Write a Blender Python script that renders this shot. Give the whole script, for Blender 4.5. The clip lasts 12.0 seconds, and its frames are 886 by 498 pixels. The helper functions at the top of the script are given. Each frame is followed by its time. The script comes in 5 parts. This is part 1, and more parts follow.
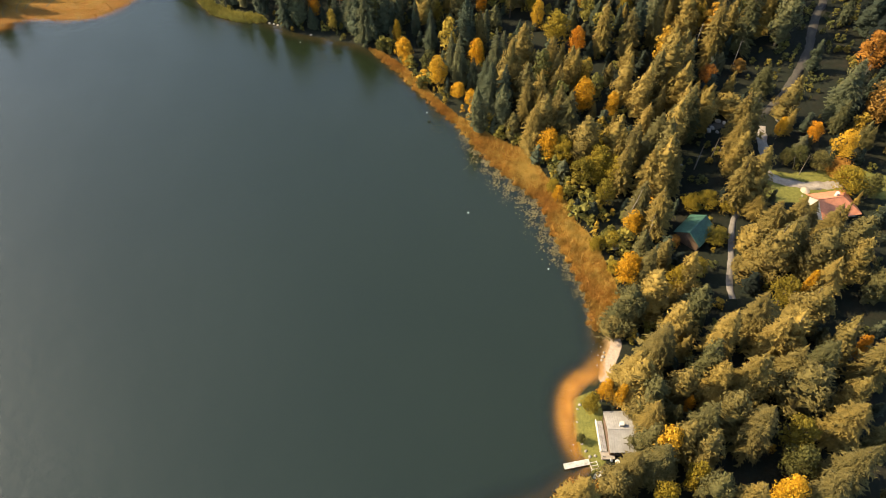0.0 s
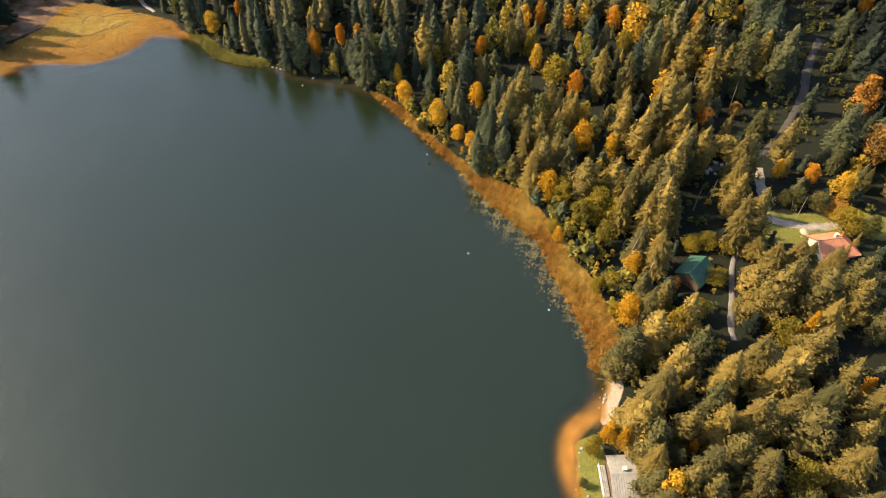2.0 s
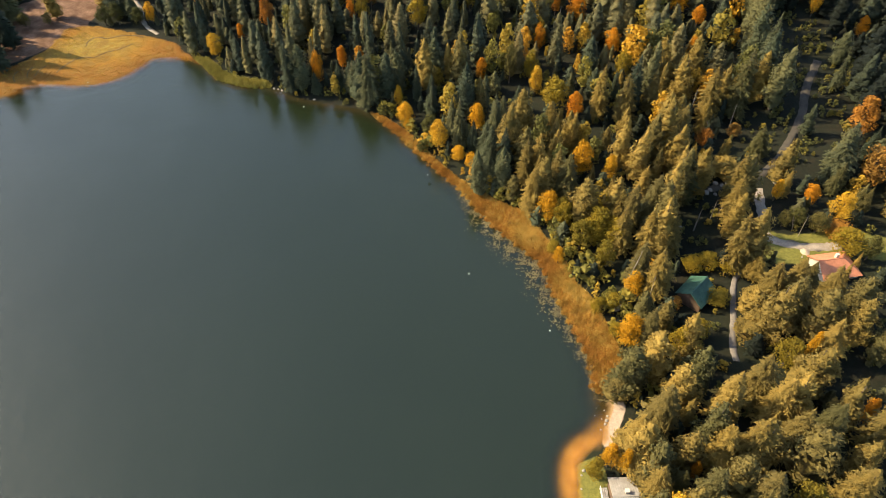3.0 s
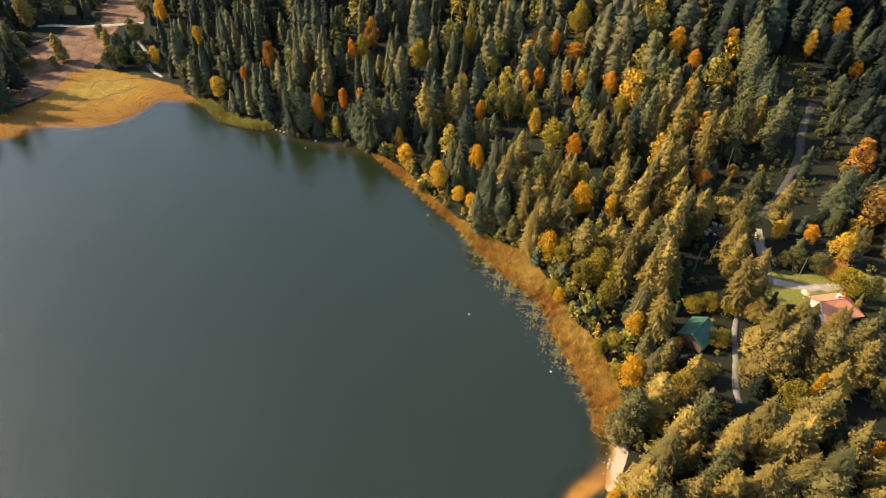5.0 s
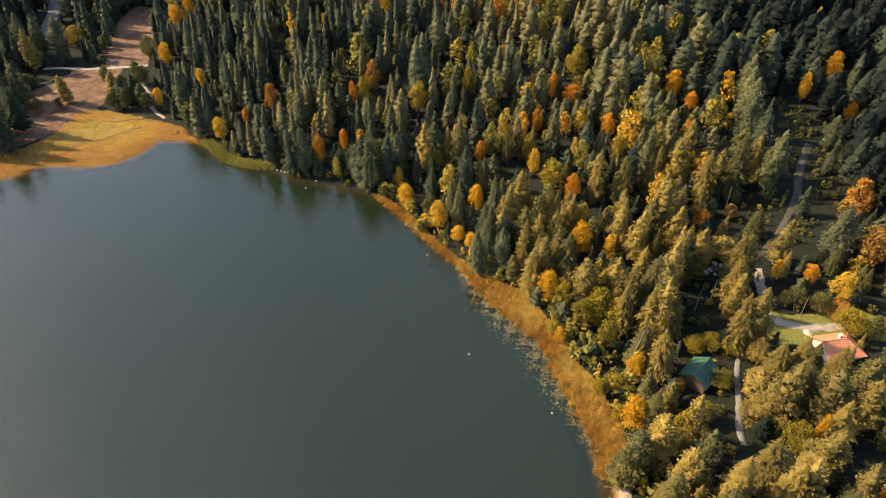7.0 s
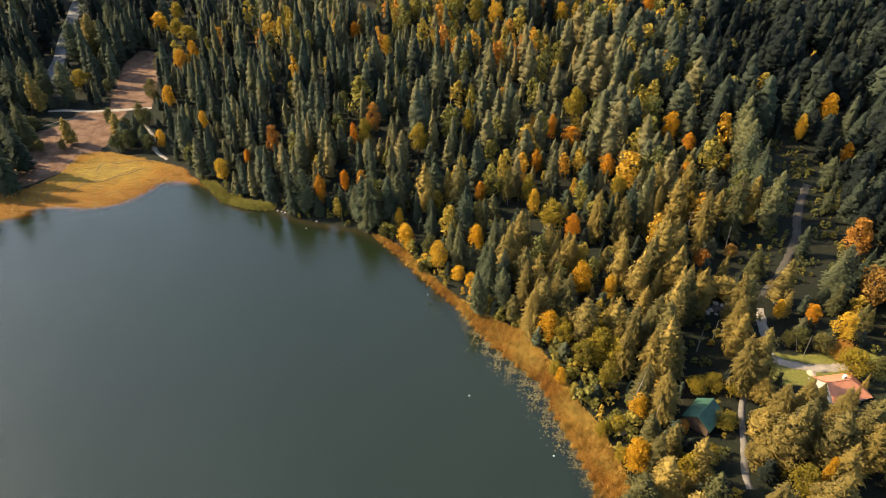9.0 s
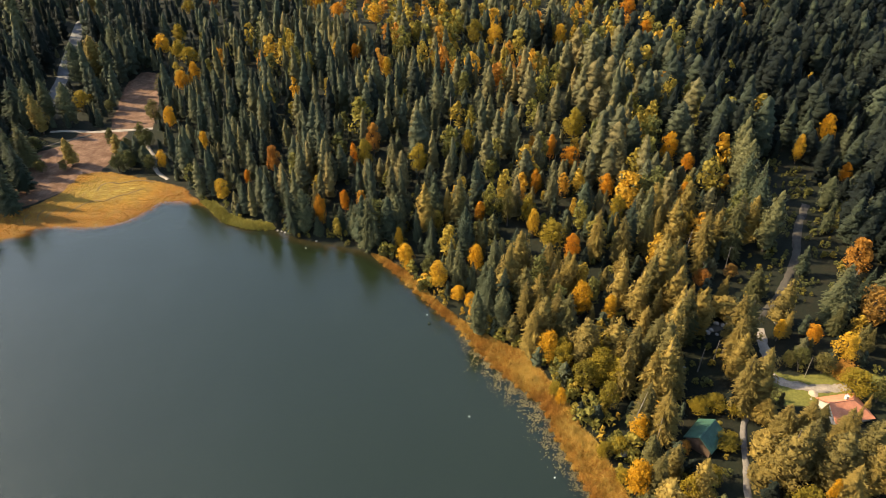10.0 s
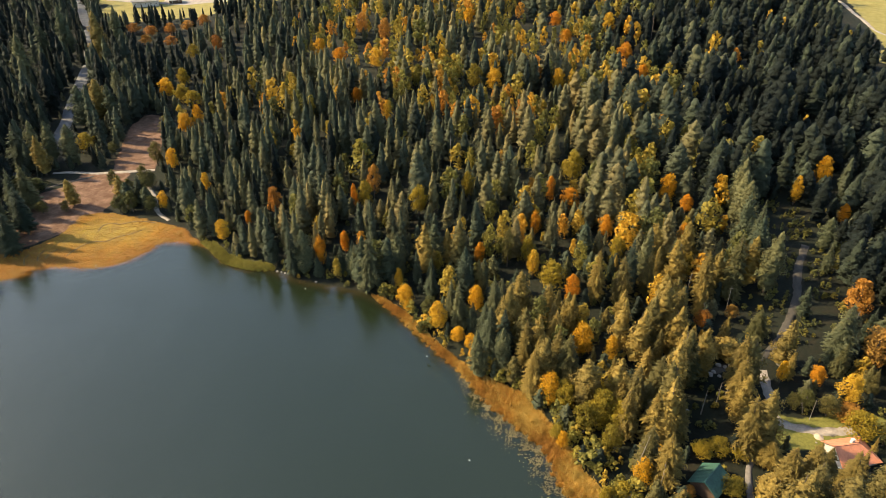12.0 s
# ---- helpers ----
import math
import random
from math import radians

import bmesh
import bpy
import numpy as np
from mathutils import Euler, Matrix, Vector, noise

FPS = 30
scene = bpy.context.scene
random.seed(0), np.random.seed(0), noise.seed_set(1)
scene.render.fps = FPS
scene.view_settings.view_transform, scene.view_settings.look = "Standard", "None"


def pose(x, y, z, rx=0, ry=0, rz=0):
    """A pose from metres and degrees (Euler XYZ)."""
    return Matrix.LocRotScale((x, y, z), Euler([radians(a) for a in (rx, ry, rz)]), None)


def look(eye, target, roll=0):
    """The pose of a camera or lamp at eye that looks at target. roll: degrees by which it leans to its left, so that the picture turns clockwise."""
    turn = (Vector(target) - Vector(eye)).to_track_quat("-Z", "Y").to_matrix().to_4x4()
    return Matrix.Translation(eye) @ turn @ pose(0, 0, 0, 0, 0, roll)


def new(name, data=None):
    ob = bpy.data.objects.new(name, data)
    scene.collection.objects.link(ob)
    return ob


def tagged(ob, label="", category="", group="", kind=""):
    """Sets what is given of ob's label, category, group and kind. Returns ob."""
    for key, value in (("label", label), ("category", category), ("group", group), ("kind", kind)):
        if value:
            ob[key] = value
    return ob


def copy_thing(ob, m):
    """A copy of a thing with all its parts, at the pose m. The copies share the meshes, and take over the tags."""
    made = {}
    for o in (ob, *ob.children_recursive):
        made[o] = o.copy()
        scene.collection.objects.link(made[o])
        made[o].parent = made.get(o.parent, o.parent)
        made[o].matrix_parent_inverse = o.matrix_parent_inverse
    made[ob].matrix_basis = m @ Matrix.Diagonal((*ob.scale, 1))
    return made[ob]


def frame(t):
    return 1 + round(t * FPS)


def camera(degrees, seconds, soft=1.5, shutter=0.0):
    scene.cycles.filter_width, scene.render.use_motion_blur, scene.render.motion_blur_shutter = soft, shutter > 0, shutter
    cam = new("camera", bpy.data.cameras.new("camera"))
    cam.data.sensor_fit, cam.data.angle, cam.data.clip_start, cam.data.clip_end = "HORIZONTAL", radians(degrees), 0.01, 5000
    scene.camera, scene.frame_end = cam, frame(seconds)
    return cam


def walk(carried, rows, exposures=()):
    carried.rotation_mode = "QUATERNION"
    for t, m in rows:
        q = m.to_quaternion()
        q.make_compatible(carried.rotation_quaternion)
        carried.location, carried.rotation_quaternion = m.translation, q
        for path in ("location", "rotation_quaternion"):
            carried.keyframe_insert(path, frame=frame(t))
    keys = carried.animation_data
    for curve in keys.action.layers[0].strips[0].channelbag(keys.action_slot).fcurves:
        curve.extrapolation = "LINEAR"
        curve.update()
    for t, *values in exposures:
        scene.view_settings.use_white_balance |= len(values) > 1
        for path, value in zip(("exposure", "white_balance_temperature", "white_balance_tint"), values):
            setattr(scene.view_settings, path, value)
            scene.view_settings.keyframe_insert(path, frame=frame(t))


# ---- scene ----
# camera: hovers over the lake and tilts up
cam = camera(64.6, 12.0, soft=0.75)
PATH = [
    (0, 0.24, -0.37, 141.97, -51.965, -0.078, -0.069),
    (0.5, 0.21, -0.34, 141.94, -51.165, -0.095, -0.046),
    (1, 0.18, -0.30, 141.92, -50.311, -0.127, -0.034),
    (1.5, 0.15, -0.27, 141.89, -49.519, -0.153, 0.029),
    (2, 0.13, -0.23, 141.87, -48.649, -0.128, 0.020),
    (2.5, 0.10, -0.20, 141.84, -47.842, -0.097, -0.022),
    (3, 0.08, -0.17, 141.81, -46.988, -0.090, -0.014),
    (5, 0.02, -0.05, 141.67, -43.701, -0.108, 0.058),
    (5.5, 0.01, -0.03, 141.64, -42.918, -0.130, 0.071),
    (6, 0.00, 0.00, 141.60, -42.082, -0.147, 0.100),
    (6.5, -0.01, 0.02, 141.56, -41.304, -0.136, 0.095),
    (7, -0.01, 0.05, 141.52, -40.463, -0.144, 0.097),
    (9, -0.01, 0.13, 141.34, -37.165, -0.130, 0.042),
    (9.5, 0.00, 0.15, 141.29, -36.369, -0.151, 0.061),
    (10, 0.01, 0.17, 141.24, -35.530, -0.151, 0.043),
    (10.5, 0.02, 0.19, 141.19, -34.738, -0.127, 0.037),
    (11, 0.03, 0.21, 141.14, -33.868, -0.137, 0.060),
    (11.5, 0.05, 0.22, 141.09, -33.052, -0.145, 0.065),
    (12, 0.06, 0.24, 141.03, -32.167, -0.141, 0.068),
]


def aim(x, y, z, pitch, yaw, roll):
    p, a = radians(pitch), radians(yaw)
    way = Vector((-math.sin(a) * math.cos(p), math.cos(a) * math.cos(p), math.sin(p)))
    return look((x, y, z), Vector((x, y, z)) + 100 * way, roll)


walk(cam, [(t, aim(*row)) for t, *row in PATH], exposures=[(0, 1.45, 6950, 8), (12, 1.45, 6950, 8)])

# ---- light: a low warm autumn sun over the lake's far left shore ----
SUN_AZ, SUN_EL = 79.0, 36.0  # degrees left of straight ahead, and up
world = bpy.data.worlds.new("sky")
scene.world = world
world.use_nodes = True
wn = world.node_tree.nodes
sky = wn.new("ShaderNodeTexSky")
sky.sky_type = 'NISHITA'
sky.sun_disc = False
sky.sun_elevation = radians(SUN_EL)
sky.sun_rotation = radians(-SUN_AZ)
sky.air_density, sky.dust_density, sky.ozone_density = 1.0, 1.6, 1.0
wn["Background"].inputs["Strength"].default_value = 0.15
world.node_tree.links.new(sky.outputs[0], wn["Background"].inputs["Color"])
sun_data = bpy.data.lights.new("sun", 'SUN')
sun_data.energy, sun_data.angle, sun_data.color = 4.4, radians(0.6), (1.0, 0.81, 0.54)
sun_way = Vector((-math.sin(radians(SUN_AZ)) * math.cos(radians(SUN_EL)), math.cos(radians(SUN_AZ)) * math.cos(radians(SUN_EL)), math.sin(radians(SUN_EL))))
sun = new("sun", sun_data)
sun.matrix_world = look(sun_way * 300, (0, 0, 0))


# ---- materials ----
class Nodes:
    """A small builder for node materials."""

    def __init__(self, name):
        self.m = bpy.data.materials.new(name)
        self.m.use_nodes = True
        self.t = self.m.node_tree
        self.p = self.t.nodes["Principled BSDF"]
        self.out = self.t.nodes["Material Output"]

    def add(self, kind, **values):
        n = self.t.nodes.new("ShaderNode" + kind)
        for k, v in values.items():
            if k in n.inputs:
                n.inputs[k].default_value = v
            else:
                setattr(n, k, v)
        return n

    def link(self, a, b):
        self.t.links.new(a, b)

    def noise(self, scale, detail=4.0, rough=0.6, coord="Object"):
        tc = self.add("TexCoord")
        n = self.add("TexNoise", Scale=scale, Detail=detail, Roughness=rough)
        self.link(tc.outputs[coord], n.inputs["Vector"])
        return n.outputs["Fac"]

    def ramp(self, fac, stops):
        r = self.add("ValToRGB")
        e = r.color_ramp.elements
        while len(e) < len(stops):
            e.new(0.5)
        for el, (pos, col) in zip(e, stops):
            el.position, el.color = pos, (*col, 1)
        self.link(fac, r.inputs["Fac"])
        return r.outputs["Color"]

    def mix(self, fac, a, b, blend='MIX'):
        n = self.add("Mix", data_type='RGBA', blend_type=blend)
        for s, v in ((n.inputs[0], fac), (n.inputs[6], a), (n.inputs[7], b)):
            if isinstance(v, (int, float)):
                s.default_value = v
            elif isinstance(v, tuple):
                s.default_value = (*v, 1)
            else:
                self.link(v, s)
        return n.outputs[2]

    def math(self, op, a, b=0.5):
        n = self.add("Math", operation=op)
        for s, v in zip(n.inputs, (a, b)):
            if isinstance(v, (int, float)):
                s.default_value = v
            else:
                self.link(v, s)
        return n.outputs[0]

    def attr(self, name):
        return self.add("Attribute", attribute_name=name).outputs["Fac"]

    def bump(self, height, strength, distance):
        b = self.add("Bump", Strength=strength, Distance=distance)
        self.link(height, b.inputs["Height"])
        self.link(b.outputs[0], self.p.inputs["Normal"])
        return b


def plain(name, c1, c2, scale=3.0, rough=0.8, bump=0.3, dist=0.02, metal=0.0, stain=0.35):
    """A weathered surface: two colours by fine noise, darker stains by coarse noise, and fine relief."""
    n = Nodes(name)
    fine = n.noise(scale, 6)
    coarse = n.noise(scale * 0.13, 3)
    col = n.ramp(fine, [(0.3, c1), (0.7, c2)])
    dark = tuple(c * (1 - stain) for c in c1)
    col = n.mix(n.ramp(coarse, [(0.42, (0, 0, 0)), (0.72, (0.8, 0.8, 0.8))]), col, dark)
    n.link(col, n.p.inputs["Base Color"])
    n.p.inputs["Roughness"].default_value = rough
    n.p.inputs["Metallic"].default_value = metal
    n.bump(fine, bump, dist)
    return n.m


def foliage(name, stops, grain, tint=False, glow=0.22, relief=0.35):
    """Leaves or needles: a colour of the tree's own, small clumps lighter and darker, light passing through."""
    n = Nodes(name)
    own = n.attr("tint") if tint else n.add("ObjectInfo").outputs["Random"]
    col = n.ramp(own, stops)
    geo = n.add("NewGeometry")
    leaf = geo.outputs["Random Per Island"]
    n2 = n.add("TexNoise", Scale=grain, Detail=3.0)
    n.link(geo.outputs["Position"], n2.inputs["Vector"])
    col = n.mix(n.math('MULTIPLY', leaf, 0.45), col, n.mix(1.0, col, (1.55, 1.5, 1.3), 'MULTIPLY'))
    col = n.mix(n.ramp(n2.outputs["Fac"], [(0.35, (0.6, 0.6, 0.6)), (0.6, (0, 0, 0))]), col, n.mix(1.0, col, (0.5, 0.55, 0.55), 'MULTIPLY'))
    n.link(col, n.p.inputs["Base Color"])
    n.p.inputs["Roughness"].default_value = 0.75
    n.p.inputs["Specular IOR Level"].default_value = 0.15
    # sprays too fine to be built: relief that breaks the light into small tufts
    n3 = n.add("TexNoise", Scale=2.6, Detail=3.0, Roughness=0.7)
    n.link(geo.outputs["Position"], n3.inputs["Vector"])
    b = n.bump(n3.outputs["Fac"], 1.0, relief)
    tr = n.add("BsdfTranslucent")
    n.link(col, tr.inputs["Color"])
    n.link(b.outputs[0], tr.inputs["Normal"])
    mx = n.add("MixShader", Fac=glow)
    n.link(n.p.outputs[0], mx.inputs[1])
    n.link(tr.outputs[0], mx.inputs[2])
    n.link(mx.outputs[0], n.out.inputs["Surface"])
    return n.m


# spruce needles twice: a sunlit set of colours and a set with shade mixed in
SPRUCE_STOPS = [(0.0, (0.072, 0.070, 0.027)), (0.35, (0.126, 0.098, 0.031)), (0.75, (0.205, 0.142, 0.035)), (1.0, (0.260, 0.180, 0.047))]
SHADED_STOPS = [(0.0, (0.031, 0.043, 0.029)), (0.5, (0.063, 0.073, 0.040)), (1.0, (0.110, 0.105, 0.046))]
# lowest stop is near black: shade of the forest's right and left sides in the colour
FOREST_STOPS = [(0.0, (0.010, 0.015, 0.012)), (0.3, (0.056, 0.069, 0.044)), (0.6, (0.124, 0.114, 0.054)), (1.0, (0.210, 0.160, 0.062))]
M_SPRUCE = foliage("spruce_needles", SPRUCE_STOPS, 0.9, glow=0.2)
M_SPRUCE_SHADED = foliage("dark_spruce_needles", SHADED_STOPS, 0.9, glow=0.18)
M_FOREST = foliage("forest_needles", FOREST_STOPS, 1.6, tint=True, glow=0.2, relief=0.6)
LEAF_STOPS = {
    "gold": [(0.0, (0.42, 0.21, 0.012)), (0.5, (0.55, 0.29, 0.018)), (1.0, (0.50, 0.30, 0.03))],
    "orange": [(0.0, (0.46, 0.17, 0.012)), (0.5, (0.52, 0.23, 0.016)), (1.0, (0.46, 0.19, 0.016))],
    "rust": [(0.0, (0.29, 0.115, 0.022)), (0.5, (0.36, 0.165, 0.028)), (1.0, (0.27, 0.15, 0.036))],
    "yellowgreen": [(0.0, (0.14, 0.11, 0.015)), (0.5, (0.21, 0.15, 0.015)), (1.0, (0.27, 0.19, 0.02))],
    "olive": [(0.0, (0.06, 0.065, 0.022)), (0.5, (0.085, 0.08, 0.022)), (1.0, (0.12, 0.10, 0.03))],
}
M_LEAF = {k: foliage(k + "_leaves", v, 1.3, glow=0.3) for k, v in LEAF_STOPS.items()}
M_AUTUMN = foliage("mixed_autumn_leaves", [(0.0, (0.095, 0.10, 0.035)), (0.4, (0.20, 0.17, 0.035)), (0.68, (0.34, 0.24, 0.04)), (0.88, (0.50, 0.28, 0.03)), (1.0, (0.40, 0.17, 0.03))], 1.3, tint=True, glow=0.3)
M_BARK = plain("bark", (0.05, 0.038, 0.028), (0.10, 0.08, 0.06), 4.0, 0.95, 0.6, 0.03)
M_DEADWOOD = plain("bleached_wood", (0.13, 0.11, 0.09), (0.24, 0.21, 0.17), 3.0, 0.9, 0.4, 0.02)
M_REED = foliage("reed_blades", [(0.0, (0.31, 0.150, 0.034)), (0.5, (0.43, 0.245, 0.052)), (1.0, (0.52, 0.36, 0.10))], 0.35, tint=True, glow=0.25, relief=0.05)
M_SEDGE = foliage("sedge_blades", [(0.0, (0.23, 0.10, 0.016)), (0.5, (0.31, 0.165, 0.024)), (1.0, (0.37, 0.27, 0.055))], 0.2, tint=True, glow=0.2, relief=0.02)
M_REEDGREEN = foliage("green_reed_blades", [(0.0, (0.17, 0.15, 0.035)), (1.0, (0.32, 0.28, 0.075))], 0.5, tint=True, glow=0.25, relief=0.05)
M_DITCH = plain("wet_peat", (0.085, 0.052, 0.014), (0.130, 0.084, 0.022), 2.0, 0.95, 0.4, 0.03)
M_GRAVEL = plain("pale_gravel", (0.20, 0.17, 0.135), (0.30, 0.26, 0.215), 2.5, 0.95, 0.4, 0.02, stain=0.3)
# footpath gravel, dimmer than the drive's: shade of the trees beside it in the colour
M_FOOT = plain("trodden_gravel", (0.11, 0.097, 0.084), (0.19, 0.168, 0.146), 2.5, 0.95, 0.4, 0.02, stain=0.4)
# earth darkened to carry the forest's shade over the uphill track
M_DIRT = plain("earth_track", (0.034, 0.029, 0.022), (0.058, 0.05, 0.038), 1.5, 0.95, 0.4, 0.03)
M_ASPHALT = plain("old_asphalt", (0.08, 0.08, 0.08), (0.12, 0.12, 0.118), 2.0, 0.9, 0.2, 0.01)
M_STONE = plain("pale_boulder", (0.19, 0.17, 0.145), (0.32, 0.29, 0.25), 2.2, 0.85, 0.6, 0.05)
M_PLANK = plain("weathered_plank", (0.34, 0.31, 0.27), (0.52, 0.49, 0.44), 6.0, 0.85, 0.3, 0.01)
M_GREYROOF = plain("grey_sheet_roof", (0.23, 0.215, 0.19), (0.32, 0.30, 0.265), 1.2, 0.7, 0.15, 0.01)
M_GREENROOF = plain("green_sheet_roof", (0.018, 0.058, 0.040), (0.045, 0.112, 0.080), 1.4, 0.55, 0.15, 0.01)
M_TILE = plain("terracotta_tile", (0.42, 0.15, 0.075), (0.52, 0.21, 0.11), 5.0, 0.8, 0.3, 0.02, stain=0.25)
M_TIMBER = plain("dark_timber_wall", (0.07, 0.042, 0.025), (0.13, 0.08, 0.05), 5.0, 0.85, 0.3, 0.01)
M_PLASTER = plain("white_render", (0.40, 0.37, 0.32), (0.50, 0.47, 0.41), 2.0, 0.9, 0.15, 0.005, stain=0.15)
M_WHITE = plain("white_paint", (0.48, 0.47, 0.45), (0.60, 0.59, 0.56), 3.0, 0.5, 0.1, 0.005, stain=0.15)
M_DARKMETAL = plain("dark_metal", (0.05, 0.05, 0.05), (0.09, 0.09, 0.09), 6.0, 0.5, 0.1, 0.005, metal=0.6)
M_CREAM = plain("cream_canvas", (0.34, 0.27, 0.18), (0.42, 0.34, 0.24), 4.0, 0.9, 0.1, 0.003)
M_GLASS = plain("window_glass", (0.02, 0.025, 0.03), (0.03, 0.035, 0.04), 1.0, 0.08, 0.02, 0.001)
M_PAD = plain("lily_pad", (0.055, 0.045, 0.014), (0.13, 0.10, 0.036), 0.8, 0.8, 0.1, 0.004)


def ground_material():
    n = Nodes("forest_floor_and_meadow")
    fine = n.noise(1.4, 8, 0.65)
    mid = n.noise(0.22, 5, 0.6)
    big = n.noise(0.045, 3, 0.5)
    # forest floor: far darker than bare humus, the shade under the trees is painted in
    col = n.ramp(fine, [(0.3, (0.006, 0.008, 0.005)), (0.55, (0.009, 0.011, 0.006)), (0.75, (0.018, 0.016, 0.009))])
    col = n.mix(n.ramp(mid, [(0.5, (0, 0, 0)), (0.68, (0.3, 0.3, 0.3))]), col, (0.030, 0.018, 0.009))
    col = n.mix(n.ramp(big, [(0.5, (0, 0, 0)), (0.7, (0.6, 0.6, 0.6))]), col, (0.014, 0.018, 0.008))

    def zone(name, colour):
        # zones fray along their edge by noise
        f = n.math('ADD', n.attr(name), n.math('MULTIPLY', n.math('SUBTRACT', mid, 0.5), 0.9))
        f = n.ramp(f, [(0.42, (0, 0, 0)), (0.58, (1, 1, 1))])
        return n.mix(n.math('MULTIPLY', f, 1.0), col, colour)

    grass = n.ramp(fine, [(0.3, (0.080, 0.085, 0.020)), (0.7, (0.155, 0.142, 0.034))])
    col = zone("lawn", grass)
    field = n.mix(n.ramp(mid, [(0.36, (0, 0, 0)), (0.6, (0.85, 0.85, 0.85))]), n.ramp(fine, [(0.3, (0.13, 0.075, 0.047)), (0.7, (0.21, 0.128, 0.085))]), (0.075, 0.038, 0.020))
    col = zone("field", field)
    core = n.math('ADD', n.attr("core"), n.math('MULTIPLY', n.math('SUBTRACT', mid, 0.5), 0.8))
    sedge = n.ramp(core, [(0.0, (0.185, 0.080, 0.014)), (0.35, (0.235, 0.115, 0.016)), (0.7, (0.24, 0.145, 0.024)), (1.0, (0.25, 0.185, 0.040))])
    sedge = n.mix(n.ramp(fine, [(0.42, (0, 0, 0)), (0.7, (0.6, 0.6, 0.6))]), sedge, (0.115, 0.062, 0.016))
    sedge = n.mix(n.ramp(mid, [(0.42, (0, 0, 0)), (0.62, (0.75, 0.75, 0.75))]), sedge, (0.15, 0.085, 0.020))
    col = zone("sedge", sedge)
    col = zone("meadow", n.ramp(mid, [(0.3, (0.15, 0.13, 0.035)), (0.7, (0.22, 0.185, 0.06))]))
    sand = n.ramp(fine, [(0.3, (0.25, 0.19, 0.14)), (0.7, (0.36, 0.285, 0.215))])
    col = zone("sand", sand)
    bed = n.ramp(mid, [(0.3, (0.26, 0.135, 0.022)), (0.7, (0.36, 0.20, 0.04))])
    bed = n.mix(n.attr("shelf"), (0.022, 0.020, 0.012), bed)
    col = n.mix(n.attr("bed"), col, bed)
    n.link(col, n.p.inputs["Base Color"])
    n.p.inputs["Roughness"].default_value = 0.95
    n.p.inputs["Specular IOR Level"].default_value = 0.2
    n.bump(fine, 0.8, 0.25)
    return n.m


def water_material():
    n = Nodes("lake_water")
    tc = n.add("TexCoord")
    heights = []
    # wavelets of three sizes, calmer and rougher in broad patches of wind
    for scale, amount, stretch in ((0.30, 1.3, (1.0, 2.4, 1.0)), (1.1, 0.62, (1.0, 2.2, 1.0)), (3.0, 0.62, (1.0, 1.4, 1.0))):
        mp = n.add("Mapping")
        mp.inputs["Rotation"].default_value[2] = radians(24)
        mp.inputs["Scale"].default_value = stretch
        n.link(tc.outputs["Object"], mp.inputs["Vector"])
        w = n.add("TexNoise", Scale=scale, Detail=1.0, Roughness=0.5)
        n.link(mp.outputs[0], w.inputs["Vector"])
        heights.append(n.math('MULTIPLY', w.outputs["Fac"], amount))
    gust = n.add("MapRange")
    n.link(n.noise(0.03, 4, 0.65), gust.inputs["Value"])
    for key, value in (("From Min", 0.35), ("From Max", 0.65), ("To Min", 0.32), ("To Max", 1.2)):
        gust.inputs[key].default_value = value
    h = n.math('MULTIPLY', n.math('ADD', n.math('ADD', heights[0], heights[1]), heights[2]), gust.outputs[0])
    b = n.bump(h, 1.0, 0.072)
    deep = n.noise(0.012, 3)
    col = n.ramp(deep, [(0.35, (0.0088, 0.0136, 0.0062)), (0.65, (0.0106, 0.0158, 0.0076))])
    n.link(col, n.p.inputs["Base Color"])
    n.p.inputs["Roughness"].default_value = 0.02
    n.p.inputs["IOR"].default_value = 1.5
    clear = n.add("BsdfTransparent")
    clear.inputs["Color"].default_value = (0.98, 0.90, 0.74, 1)
    gloss = n.add("BsdfGlossy", Roughness=0.03)
    n.link(b.outputs[0], gloss.inputs["Normal"])
    fres = n.add("Fresnel", IOR=1.45)
    n.link(b.outputs[0], fres.inputs["Normal"])
    n.link(fres.outputs[0], gloss.inputs["Color"])
    thin = n.add("AddShader")
    n.link(clear.outputs[0], thin.inputs[0])
    n.link(gloss.outputs[0], thin.inputs[1])
    mx = n.add("MixShader")
    n.link(n.attr("deep"), mx.inputs[0])
    n.link(thin.outputs[0], mx.inputs[1])
    n.link(n.p.outputs[0], mx.inputs[2])
    n.link(mx.outputs[0], n.out.inputs["Surface"])
    return n.m


# ---- plan: the lake's shore and the lie of the land ----
SHORE = [(-156, 203), (-149, 210), (-140, 212.5), (-129, 211.5), (-119.5, 213.5), (-112, 220), (-108, 227.8), (-103, 229.8), (-94.5, 229), (-88, 226),
         (-82, 219), (-77, 214.8), (-70, 211.5), (-63, 211), (-57, 208.2), (-52, 205), (-44.6, 202.2), (-35.5, 199.4), (-24, 195), (-14.8, 185.6),
         (-6.4, 173.8), (3.2, 161), (6.8, 156.6), (9.7, 150.7), (15.8, 141.5), (23.3, 132.2), (27.4, 126.7), (30.7, 114.5), (35, 101.8), (36.7, 93.4),
         (36.5, 86), (39.4, 83.6), (37.2, 78), (36.4, 74), (32.6, 72), (30, 68.9), (28.9, 64.2), (28.7, 60.4), (29.4, 56.6), (30.8, 52.7),
         (28.7, 50.4), (25, 49), (20.9, 47)]
